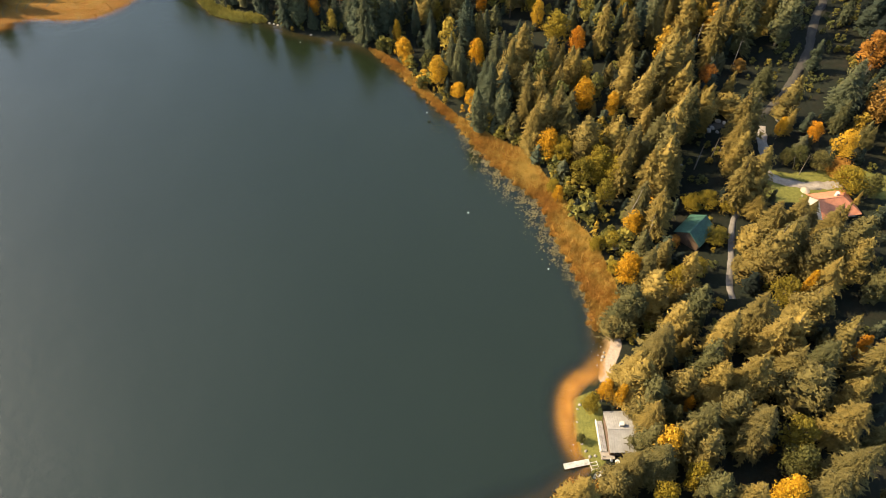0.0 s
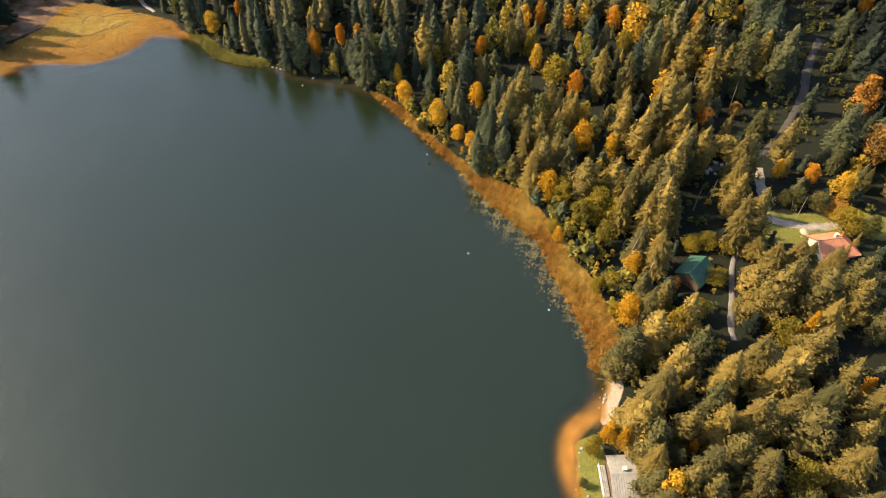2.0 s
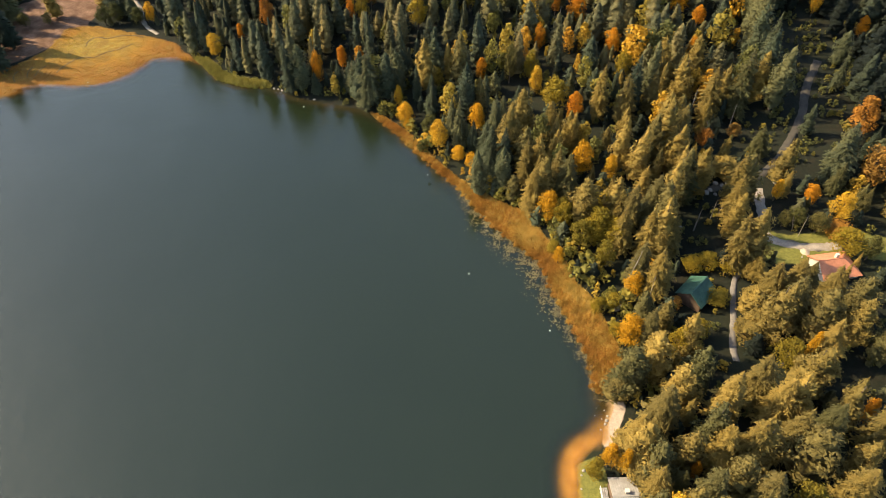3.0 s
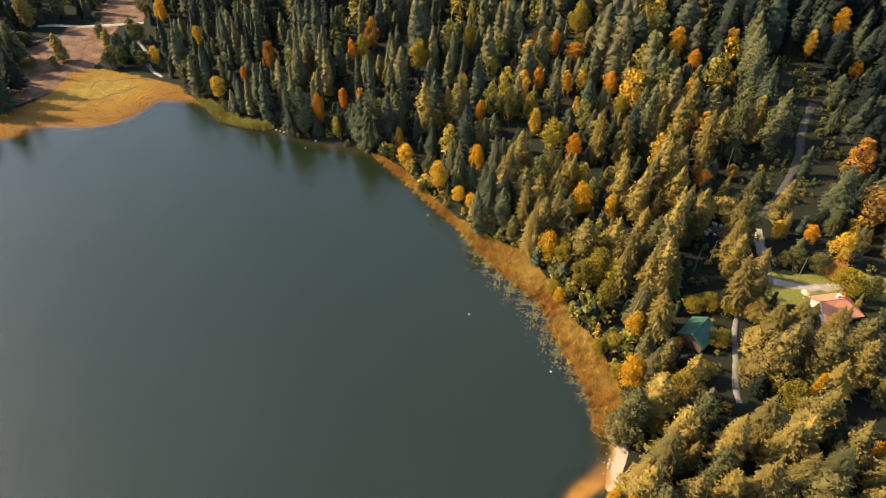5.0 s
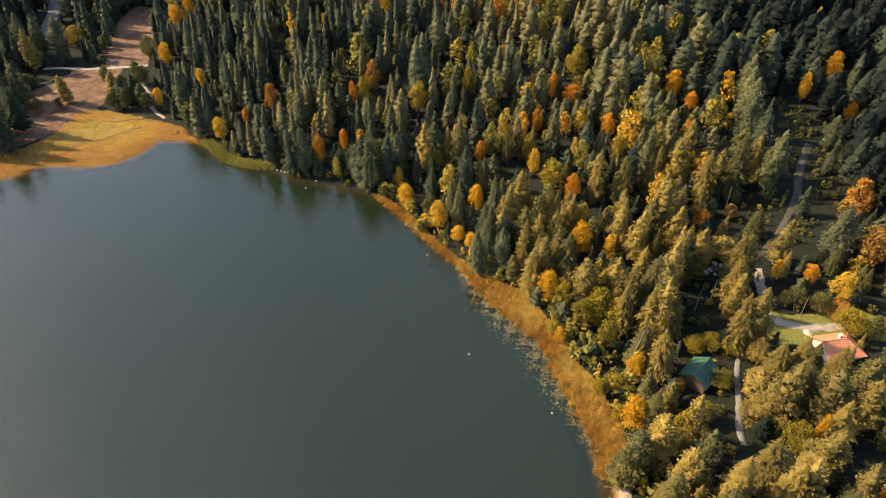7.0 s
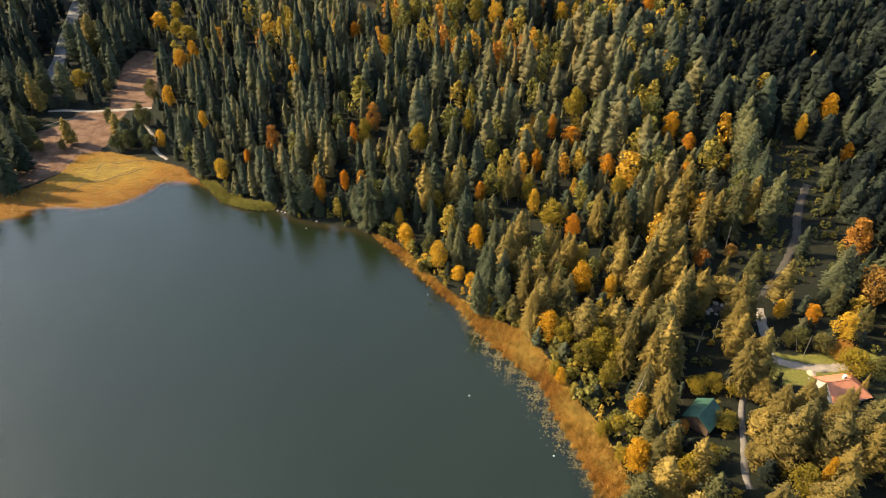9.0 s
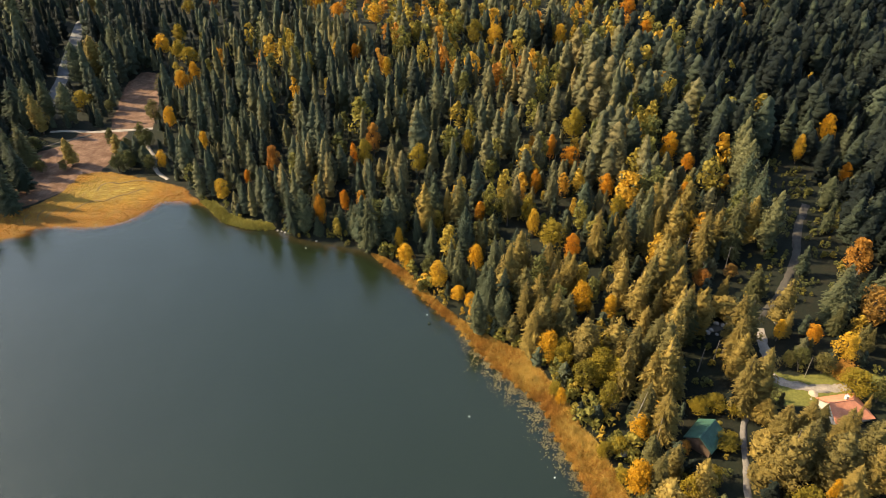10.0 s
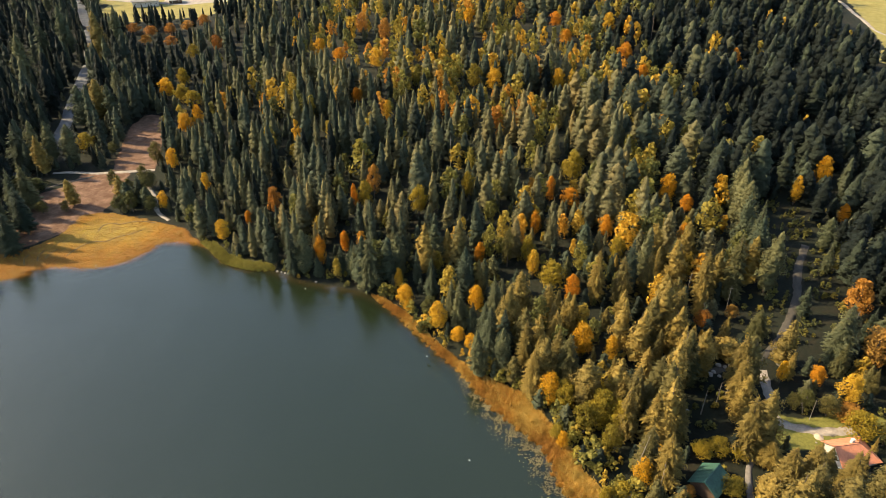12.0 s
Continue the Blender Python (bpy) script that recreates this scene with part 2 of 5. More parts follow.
FAR_SHORE = [(0, 30), (10, -60), (50, -250), (-150, -360), (-400, -250), (-470, 20), (-380, 150), (-230, 175)]


def smooth_loop(pts, n=5):
    p, out = np.array(pts, float), []
    m = len(p)
    for i in range(m):
        a, b, c, d = p[i - 1], p[i], p[(i + 1) % m], p[(i + 2) % m]
        for k in range(n):
            t = k / n
            out.append(0.5 * ((2 * b) + (c - a) * t + (2 * a - 5 * b + 4 * c - d) * t * t + (3 * b - a - 3 * c + d) * t ** 3))
    return np.array(out)


LAKE = smooth_loop(SHORE + FAR_SHORE)


def seg_dist(x, y, poly, closed=True):
    x, y = np.atleast_1d(np.asarray(x, float)), np.atleast_1d(np.asarray(y, float))
    best = np.full(x.shape, 1e18)
    n = len(poly)
    for i in range(n if closed else n - 1):
        (ax, ay), (bx, by) = poly[i], poly[(i + 1) % n]
        dx, dy = bx - ax, by - ay
        u = np.clip(((x - ax) * dx + (y - ay) * dy) / (dx * dx + dy * dy + 1e-12), 0, 1)
        best = np.minimum(best, (x - ax - u * dx) ** 2 + (y - ay - u * dy) ** 2)
    return np.sqrt(best)


def inside(x, y, poly):
    x, y = np.atleast_1d(np.asarray(x, float)), np.atleast_1d(np.asarray(y, float))
    c = np.zeros(x.shape, bool)
    n = len(poly)
    for i in range(n):
        (ax, ay), (bx, by) = poly[i], poly[(i + 1) % n]
        if ay != by:
            c ^= ((ay > y) != (by > y)) & (x < (bx - ax) * (y - ay) / (by - ay) + ax)
    return c


def inland(x, y):
    """Distance from the shore: positive on land, negative on the lake."""
    d = seg_dist(x, y, LAKE)
    return np.where(inside(x, y, LAKE), -d, d)


def beach_shelf(x, y):
    """Where the sandy bed stays shallow: off the small beach and the jetty."""
    return np.exp(-(((x - 31) / 11) ** 2 + ((y - 67) / 15) ** 2) ** 2)


def ground(x, y, d=None):
    """Height of the land; under water, of the lake bed."""
    x, y = np.atleast_1d(np.asarray(x, float)), np.atleast_1d(np.asarray(y, float))
    if d is None:
        d = inland(x, y)
    k = np.clip((x + 110) / 60, 0, 1)
    k = k * k * (3 - 2 * k)
    dd = np.maximum(d, 0)
    land = np.minimum(dd, 4) * 0.09 + (0.018 + 0.042 * k) * np.maximum(dd - 3, 0) / (1 + np.maximum(dd - 120, 0) / 250)
    land = land + (0.5 * np.sin(x * .071 + 1.3) * np.cos(y * .053) + .3 * np.sin(x * .17 + y * .11)) * np.clip(dd / 40, 0, 1)
    w = np.maximum(-d, 0)
    shelf = beach_shelf(x, y)
    bed = -(0.12 * np.minimum(w, 1) + (0.6 - 0.54 * shelf) * np.maximum(w - 1, 0) + 0.4 * np.maximum(w - 4.0, 0))
    return np.where(d > 0, land, np.maximum(bed, -9))


def height(x, y):
    return float(ground(x, y)[0])


REED_STRIP = [(-24, 195), (-21, 194), (-11.1, 184.3), (-1.9, 169.9), (4.9, 161.3), (9.9, 157), (16.8, 150.4), (24.4, 145.8), (28.2, 137), (32.8, 128.6), (35.8, 118.4),
              (39.6, 112.6), (41.6, 103.4), (43.6, 96.3), (42.4, 86.7), (36.5, 86), (34, 88), (30, 112), (20, 130), (5, 152), (-8, 170), (-16, 182)]
BAY_SEDGE = [(-200, 205), (-163.6, 219.4), (-154, 225.3), (-147, 235.8), (-145.5, 250.2), (-134.5, 251.6), (-115.9, 244.6), (-101.3, 239), (-95, 231.5), (-86, 227),
             (-100, 224), (-110, 215), (-130, 205), (-156, 198)]
SEDGE_CORE = [(-146, 225), (-146, 238), (-138, 247), (-120, 247), (-112, 240), (-116, 230), (-132, 224)]
BAY_REED = [(-92, 229), (-86, 228), (-79, 219.5), (-72, 215), (-62, 213.5), (-60, 210), (-70, 208), (-80, 212), (-85, 221)]
FIELD_LOW = [(-164, 219), (-167, 240), (-177, 262), (-163, 274), (-162, 286), (-140, 286), (-137, 264), (-140, 250), (-147, 235)]
FIELD_HIGH = [(-149, 289), (-130, 288), (-136, 316), (-147, 352), (-157, 356), (-160, 340), (-155, 315)]
LAWN = [(29, 69), (33.6, 70.6), (35, 66), (34.5, 57.6), (34.1, 52.8), (31.1, 52.2), (28, 60)]
HOUSE_LAWN = [(89, 137), (92, 134), (96, 133), (112, 134), (124, 130), (118, 122), (104, 126), (96, 122), (84, 124), (84, 131)]
BEACH = [(38, 85), (42.6, 84), (40.4, 79), (37.6, 72.5), (35, 73), (36.5, 79)]
MEADOW_RIGHT = [(262, 425), (283, 445), (300, 500), (322, 575), (380, 700), (600, 700), (600, 380), (300, 370)]
MEADOW_FAR = [(-290, 620), (-262, 556), (-235, 540), (-190, 556), (-150, 590), (-100, 690), (-320, 690)]


def soft_zone(x, y, poly, soft=2.0):
    d = seg_dist(x, y, poly)
    return np.clip(0.5 + np.where(inside(x, y, poly), d, -d) / (2 * soft), 0, 1)


def np_mesh(name, verts, faces, material, attrs=None, index=None):
    """A mesh from arrays: verts n x 3, faces n x 3 or n x 4."""
    me = bpy.data.meshes.new(name)
    verts, faces = np.asarray(verts, np.float32), np.asarray(faces, np.int32)
    k = faces.shape[1]
    me.vertices.add(len(verts))
    me.vertices.foreach_set("co", verts.ravel())
    me.loops.add(faces.size)
    me.loops.foreach_set("vertex_index", faces.ravel())
    me.polygons.add(len(faces))
    me.polygons.foreach_set("loop_start", np.arange(0, faces.size, k, dtype=np.int32))
    for m in material if isinstance(material, (list, tuple)) else [material]:
        me.materials.append(m)
    if index is not None:
        me.polygons.foreach_set("material_index", np.asarray(index, np.int32))
    for key, values in (attrs or {}).items():
        me.attributes.new(key, 'FLOAT', 'POINT').data.foreach_set("value", np.asarray(values, np.float32))
    me.update(calc_edges=True)
    return me


def grid_faces(nx, ny):
    i = np.arange(nx * ny).reshape(ny, nx)
    return np.stack([i[:-1, :-1], i[:-1, 1:], i[1:, 1:], i[1:, :-1]], -1).reshape(-1, 4)


def spaced(breaks):
    out = []
    for a, b, step in breaks:
        out += list(np.arange(a, b, step))
    return np.array(out + [breaks[-1][1]])


gx = spaced([(-3600, -700, 290), (-700, -260, 22), (-260, -100, 3.2), (-100, 130, 1.6), (130, 420, 5), (420, 800, 38), (800, 3600, 280)])
gy = spaced([(-3000, -400, 260), (-400, 30, 43), (30, 215, 1.6), (215, 360, 3), (360, 700, 8), (700, 1000, 60), (1000, 4200, 320)])
X, Y = [a.ravel() for a in np.meshgrid(gx, gy)]
DIST = inland(X, Y)
Zg = ground(X, Y, DIST)
zones = {
    "sedge": np.maximum(soft_zone(X, Y, REED_STRIP, 1.0), np.maximum(soft_zone(X, Y, BAY_SEDGE, 3.0), soft_zone(X, Y, BAY_REED, 1.5))),
    "field": np.maximum(soft_zone(X, Y, FIELD_LOW, 3.0), soft_zone(X, Y, FIELD_HIGH, 2.0)),
    "lawn": np.maximum(soft_zone(X, Y, LAWN, 0.8), soft_zone(X, Y, HOUSE_LAWN, 2.0)),
    "sand": soft_zone(X, Y, BEACH, 0.8),
    "meadow": np.maximum(soft_zone(X, Y, MEADOW_RIGHT, 4.0), soft_zone(X, Y, MEADOW_FAR, 5.0)),
    "core": np.maximum(soft_zone(X, Y, SEDGE_CORE, 7.0), 0.55 * soft_zone(X, Y, REED_STRIP, 1.0)),
    "bed": np.clip(-DIST / 1.2, 0, 1),
    "shelf": beach_shelf(X, Y),
}
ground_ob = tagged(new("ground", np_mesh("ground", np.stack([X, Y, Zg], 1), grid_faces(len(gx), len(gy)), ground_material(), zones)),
                   "forest floor with tree shade in its colour, ochre sedge meadow, sandy shore and bare field", "ground", kind="structure")
ground_ob.data.polygons.foreach_set("use_smooth", np.ones(len(ground_ob.data.polygons), bool))

wx = spaced([(-520, -120, 10), (-120, 60, 1.5)])
wy = spaced([(-400, 30, 20), (30, 240, 1.5)])
WX, WY = [a.ravel() for a in np.meshgrid(wx, wy)]
depth = np.maximum(-ground(WX, WY), 0)
water = tagged(new("water", np_mesh("water", np.stack([WX, WY, WX * 0], 1), grid_faces(len(wx), len(wy)), water_material(), {"deep": 1 - np.exp(-depth / 1.1)})),
               "dark teal lake water with fine wind ripples", "water", kind="structure")


# ---- tracks and roads ----
def polyline(pts, step):
    """Points evenly along a smooth line."""
    p = [Vector((*q, 0)) for q in pts]
    p = [2 * p[0] - p[1]] + p + [2 * p[-1] - p[-2]]
    dense = []
    for i in range(1, len(p) - 2):
        a, b, c, d = p[i - 1:i + 3]
        n = max(2, int((c - b).length / step))
        for k in range(n):
            t = k / n
            dense.append(0.5 * ((2 * b) + (c - a) * t + (2 * a - 5 * b + 4 * c - d) * t * t + (3 * b - a - 3 * c + d) * t ** 3))
    return np.array([(v.x, v.y) for v in dense + [p[-2]]])


def strip(name, pts, width, material, label, lift=0.06, seed=1):
    r = np.random.RandomState(seed)
    line = polyline(pts, 1.2)
    way = np.gradient(line, axis=0)
    way /= np.linalg.norm(way, axis=1)[:, None] + 1e-9
    side = np.stack([-way[:, 1], way[:, 0]], 1)
    cols = []
    for k, u in enumerate((-0.5, -0.46, 0.0, 0.46, 0.5)):
        jitter = r.uniform(-0.12, 0.12, len(line)) * (0 if u == 0 else 1) * min(width, 3)
        q = line + side * (u * width + jitter)[:, None]
        z = ground(q[:, 0], q[:, 1]) + (lift if abs(u) < 0.49 else -0.05) + (0.03 if u == 0 else 0)
        cols.append(np.column_stack([q, z]))
    v = np.stack(cols, 1).reshape(-1, 3)
    ob = new(name, np_mesh(name, v, grid_faces(5, len(line)), material))
    return tagged(ob, label, "path", kind="structure")


DRIVE = [(92, 152), (90.2, 140.8), (88.7, 135.2), (89.6, 132), (94.2, 129.8), (99.5, 128.2), (108, 128.6)]
FOOTPATH = [(83.5, 128), (79.3, 122.1), (76.2, 118.2), (74.2, 112.6), (72.5, 105.5), (70.4, 98.8), (69.8, 93.6)]
UPHILL = [(78, 152.5), (85, 155), (92.5, 156.6), (99, 161.5), (104, 167.4), (110, 175.4), (116.2, 186.2), (122, 199), (131, 214.3)]
LANE = [(-175, 286), (-166.7, 287.5), (-152.5, 286.6), (-139.8, 286.8), (-130, 289)]
LANE_SHORE = [(-132, 288), (-130.3, 277.9), (-122, 264.6), (-116.5, 252.2), (-109.5, 245)]
ROAD = [(-345, 690), (-306.3, 614.4), (-270, 541.2), (-231.3, 457.7), (-218, 420.4), (-202.7, 366.2), (-195.8, 346.1), (-189.8, 321.7), (-187.5, 302), (-190.5, 286), (-202, 274), (-250, 262)]
LANE_FIELD = [(-190, 272), (-176, 268), (-166, 276), (-156, 284)]
strip("path_drive", DRIVE, 2.8, M_GRAVEL, "pale gravel drive curving to the tiled house")
strip("path_foot", FOOTPATH, 1.6, M_FOOT, "narrow gravel footpath between the trees", seed=2)
strip("path_uphill", UPHILL, 2.6, M_DIRT, "grey earth forest track running uphill", seed=3)
strip("path_lane", LANE, 2.2, M_GRAVEL, "pale gravel lane along the bare field", seed=4)
strip("path_shore", LANE_SHORE, 1.7, M_GRAVEL, "gravel lane at the forest edge by the bay", seed=5)
strip("road", ROAD, 6.5, M_ASPHALT, "grey asphalt road through the spruce forest", seed=6)
for k, line in enumerate(([(-139, 219), (-137.5, 223.5), (-135, 227.6), (-132, 229.3), (-129, 229), (-126.6, 231.6), (-124.6, 233.4), (-122, 234.4), (-120, 236.2), (-117, 238.4)],
                          [(-134.5, 236.5), (-134.8, 240), (-133.6, 242.7), (-131, 243.4), (-128.5, 242.6), (-124, 244.2), (-119.5, 244.4), (-114, 243)],
                          [(-146, 217), (-145.8, 220.4), (-144.4, 223.4)], [(-148, 215.6), (-149.4, 219), (-149, 222.6)], [(-151.5, 213), (-153.6, 217), (-153, 220)])):
    strip("path_ditch_%d" % (k + 1), line, 0.7 if k < 2 else 0.55, M_DITCH, "wet dark drainage rill winding through the sedge meadow", lift=0.035, seed=20 + k)
strip("path_field", LANE_FIELD, 1.6, M_DIRT, "earth track beside the bare field", seed=7)
MEADOW_TRACK = [(318, 585), (309, 545), (303, 512), (300, 480), (310, 462), (330, 452)]
strip("path_meadow", MEADOW_TRACK, 3.0, M_GRAVEL, "pale track on the sunny meadow", seed=8)
strip("yard", [(-292, 640), (-268, 628), (-235, 620), (-200, 622), (-170, 640)], 42, M_GRAVEL, "wide pale gravel yard before the farm", seed=9)

# ---- trees ----
GOLD = [
    (44.9, 99.2, 11.9, 7.9), (48.7, 114.5, 9.3, 5.4), (11.3, 184, 11, 6.2), (-1.2, 174.6, 11.9, 6.7), (5.2, 169.4, 6, 5.6), (9.1, 165.7, 6, 5.2),
    (-14.5, 196.8, 9.3, 3.4), (-12, 188.7, 8.5, 7.1), (-11.1, 185.4, 4.2, 3.3), (29.8, 142.1, 11.9, 7.6), (41.3, 159.8, 13.6, 7.7),
    (49.3, 156.7, 11, 5), (31.2, 126.3, 6.8, 3.3), (89.1, 245.9, 13.6, 8.1), (31.5, 200.4, 11.9, 4.9), (156.6, 259.7, 13.6, 8),
    (94.7, 146.5, 8.5, 3.8), (108.9, 137.7, 10.2, 7.3), (84.9, 92.7, 12.8, 3.1), (-82.9, 228.7, 10.2, 6.7), (139.3, 244.6, 12.8, 5.1),
    (35.1, 67.9, 10, 3.8),
]
GOLD_B = [
    (37.8, 66.2, 11, 3.1), (65, 44.4, 15.5, 6.6), (44.5, 54.2, 16, 6.8), (-153.4, 378.9, 11.9, 10.1), (-127.5, 329.8, 11, 9), (-121.4, 289.3, 11, 6.6),
    (-113.2, 252.5, 9.3, 5.1), (-99.9, 266.8, 11, 4.8), (-38.2, 407.8, 13.6, 10.5), (-26.6, 329.6, 13.6, 6.1), (28.6, 371.6, 13.6, 10.4),
    (113, 481.6, 15.3, 10.5), (-124.8, 340.5, 11.9, 6.4), (62.9, 368.2, 15.3, 8.5), (19, 497.6, 14.4, 10.5), (-76.2, 440.5, 13.6, 10.5),
]
ORANGE = [
    (43.7, 251.3, 13.5, 4.8), (35.2, 227.6, 11.2, 4.5), (51.1, 247, 9.8, 9.5), (60.6, 223.1, 11.2, 7.3), (94.5, 238, 9, 6.3), (150.7, 228.9, 9, 5.3),
    (103.6, 144.6, 7.5, 5.4), (-75.8, 239.5, 7.5, 3.4), (-35.5, 219.3, 10.5, 4.5), (87.1, 216, 10.5, 5.5), (-35, 249.4, 12, 3.9),
    (13.5, 209.5, 10.5, 5.1), (42.7, 186.5, 11.2, 6.6), (-43.1, 211.2, 13.5, 4.7), (91.5, 76.5, 11.2, 3.9), (51.7, 64.3, 9, 2.8),
    (79.3, 496.3, 12.8, 10.5), (80.2, 454.7, 11.2, 10.5), (112.5, 426.1, 11.2, 10.5), (113.1, 386, 11.2, 8.2), (-61.3, 420.3, 12, 10.5),
    (-44.7, 356.6, 10.5, 6.6),
]
RUST = [
    (127.1, 172.3, 16, 10.5), (121.9, 151.2, 15, 10.5), (-27.9, 260.3, 16, 6.7), (106.8, 132.1, 4, 9.1), (-66.7, 246.4, 14, 6.5),
    (80.3, 170.4, 8, 6.2), (58.9, 110.6, 3.6, 4.6), (91, 175.7, 6, 5.3), (-53.1, 479.3, 17, 10.5), (-37, 464.2, 17, 10.5), (-220.1, 509.6, 8, 10.5), (-205.1, 501.5, 8, 10.5),
    (-193, 507.3, 9, 10.5), (-183.2, 514.4, 9, 10.5), (-174.8, 528.2, 10, 10.5), (-182.8, 476.1, 8, 9.9), (-202.1, 481.8, 8, 10),
    (-149.1, 466, 12, 9),
]
YELLOWGREEN = [
    (54.9, 265.2, 15.3, 10.5), (60.7, 205.5, 12.8, 6.5), (69.8, 111.3, 4.6, 7.3), (69.7, 122.9, 6, 6.5), (65.7, 122.8, 5.1, 6.5),
    (74.3, 120.9, 5.1, 5.8), (42.3, 134, 12.8, 9.4), (37.7, 131.6, 11, 7), (106.3, 126.2, 8.5, 9.7), (79.8, 91.9, 11, 7.7), (-30.6, 249.9, 13.6, 7.9),
    (10.4, 254.5, 14.4, 6.6), (-8.9, 243.8, 13.6, 8.6), (62.3, 100.9, 6.8, 5.4), (36.8, 191.5, 12.8, 10.5), (33.5, 139, 10.2, 6.2),
    (19.9, 150.2, 7.6, 3.6), (42.8, 110.3, 6.8, 5.1), (38.9, 109.4, 6, 4.2), (54.4, 94.2, 13.6, 5.1), (30.2, 207.9, 12.8, 5.8), (31.8, 65.9, 7, 4.8),
]
YELLOWGREEN_B = [
    (71.1, 56.1, 14, 8.2), (48.9, 48.1, 14, 4.7), (42.5, 44.3, 14, 5.3), (42.2, 101.8, 6, 4.2), (-168.9, 308.8, 11, 10.5),
    (-142.4, 371.2, 11.9, 10.5), (-133.9, 363.2, 11.9, 10.3), (18, 374.2, 15.3, 10.5), (-159.4, 449.6, 10.2, 10.5), (-149.9, 397.2, 11.9, 9.2),
    (47.3, 141.6, 12.8, 9.3), (41.2, 133, 11.9, 7.5), (46.6, 130.8, 11.9, 7.4), (42.8, 124.6, 10.2, 6.4), (30.4, 130, 5.1, 4.5),
    (33.6, 141.3, 10.2, 6.9),
]
OLIVE = [
    (-19.3, 193.3, 4.5, 5.3), (-4, 181.1, 9, 6.2), (-6.6, 174.5, 4.5, 3.6), (96.9, 136.2, 7, 6.1), (101.8, 133.6, 7, 6.7), (93.7, 136.5, 6, 4.6),
    (111.1, 123.1, 9, 5.8), (23.3, 208, 16, 5), (70.3, 51.3, 12, 8.4), (29.2, 59, 3, 2.4), (-128.4, 272.8, 11, 6.5), (-126.5, 252.5, 10, 6.5), (-131, 258.5, 9, 5.6), (-124, 262, 11, 6), (-132.5, 266, 8, 5), (-121.5, 256.5, 9, 5.5),
    (-131.8, 252.4, 8, 6.9), (-117.8, 251.7, 8, 6.9), (-161.7, 249.6, 6, 5.9), (-141.5, 272.1, 9, 6.3), (-134.1, 321.5, 13, 9.4),
    (-130.3, 293.9, 12, 7.7), (-155, 305, 7, 5.8), (-153.2, 251.3, 5, 4.6), (-178.6, 266.8, 9, 9.6), (-172.5, 267.7, 7, 9.6),
]
OLIVE_B = [
    (-125.2, 271.7, 9, 5.8),
]
SPRUCEA = [
    (49.9, 117.6, 16.8, 6.2), (53.6, 113.8, 17.6, 7.2), (48.9, 98, 16, 6), (57.2, 94.7, 17.6, 6.4), (48.1, 89.3, 17.6, 7), (56.8, 85.7, 17.6, 7.3),
    (52.8, 82.3, 17.6, 7.5), (43.2, 87.4, 16, 7.5), (40.5, 86.1, 11.4, 6.5), (56.4, 71.7, 17.6, 6.2), (46.8, 75.8, 19.2, 7.7),
    (40.4, 70.2, 17.6, 7.3), (50.2, 67.2, 16.8, 6.3), (57.1, 66.6, 17.6, 5.6), (63.2, 67.4, 19.2, 7.1), (68.6, 82.6, 18.4, 7.9),
]
SPRUCEB = [
    (77.7, 107.7, 8.1, 8.5), (78.8, 101.7, 18.4, 9.1), (83.2, 104.1, 17.6, 7.9), (87.9, 99.3, 17.6, 8.5), (97.4, 103.4, 17.6, 7.6),
    (75.4, 100.8, 4.6, 8.1), (81, 84.7, 18.4, 8.7), (74.6, 77.3, 18.4, 7.7), (85.1, 75.3, 19.2, 6.7), (79.4, 71.2, 18.4, 7.5),
    (72.7, 69.8, 18.4, 6.5), (74.5, 66.4, 17.6, 10.2), (96.2, 97.3, 17.6, 7.7), (93, 106.6, 16.8, 7.5), (75.4, 122, 19.6, 6.8),
    (80.2, 118.5, 7.6, 7.5), (81.4, 111.3, 13.6, 6.9), (97.9, 153.9, 16, 6.4), (112.5, 174.3, 11.2, 4.2), (86.8, 111.5, 15, 6.4), (91.2, 113.4, 11, 5.6), (41.5, 63.5, 12.5, 6.2), (41.5, 56.5, 13, 6),
]
SPRUCEC = [
    (40.4, 68.3, 17.6, 8.4), (43.6, 64.1, 17.6, 7.3), (42.2, 60, 15.1, 7.3), (39.8, 85.6, 8.8, 6.2), (57.6, 67.5, 16.8, 5.4), (64.5, 66.7, 18.4, 8.1),
    (58.7, 60.9, 18.4, 7.2), (52.4, 57.9, 18.4, 7.1), (62.4, 56.4, 19.2, 9.2), (47.2, 55, 17.6, 5.9), (51.6, 52, 17.6, 6.1), (42.3, 50.4, 17.6, 7.8),
    (37.1, 49.9, 16, 7), (34.1, 48, 12.8, 6.5), (77.6, 48.7, 19.2, 7.8), (71.4, 43.9, 19.2, 7.2), (79.8, 57, 18.4, 8.1), (56.5, 42.3, 18.4, 7.2),
    (51.3, 43.8, 17.6, 6.7), (71.9, 77.3, 17.6, 7.2),
]
SPRUCED = [
    (5.6, 175.8, 18, 5.6), (14.5, 164.2, 17.1, 5.7), (18.5, 162.7, 17.1, 6), (24.5, 157.1, 17.1, 5.6), (20.5, 150.2, 10.8, 4.2),
    (25.2, 146.2, 16.2, 6.3), (28.3, 148.6, 18, 7), (35.2, 148.5, 18.9, 7.9), (39.5, 140.3, 18, 7.7), (47.5, 139, 18, 7.7), (56.7, 157.4, 18.9, 7.2),
    (51.4, 136.7, 18, 7), (57.7, 139.4, 18.9, 7.6), (71.2, 167.8, 18.9, 7.4), (72.9, 150, 18.9, 7), (67.9, 147.4, 18, 7.2), (83.9, 157.8, 6.5, 8.3),
    (84.7, 145.6, 18, 7.8),
]
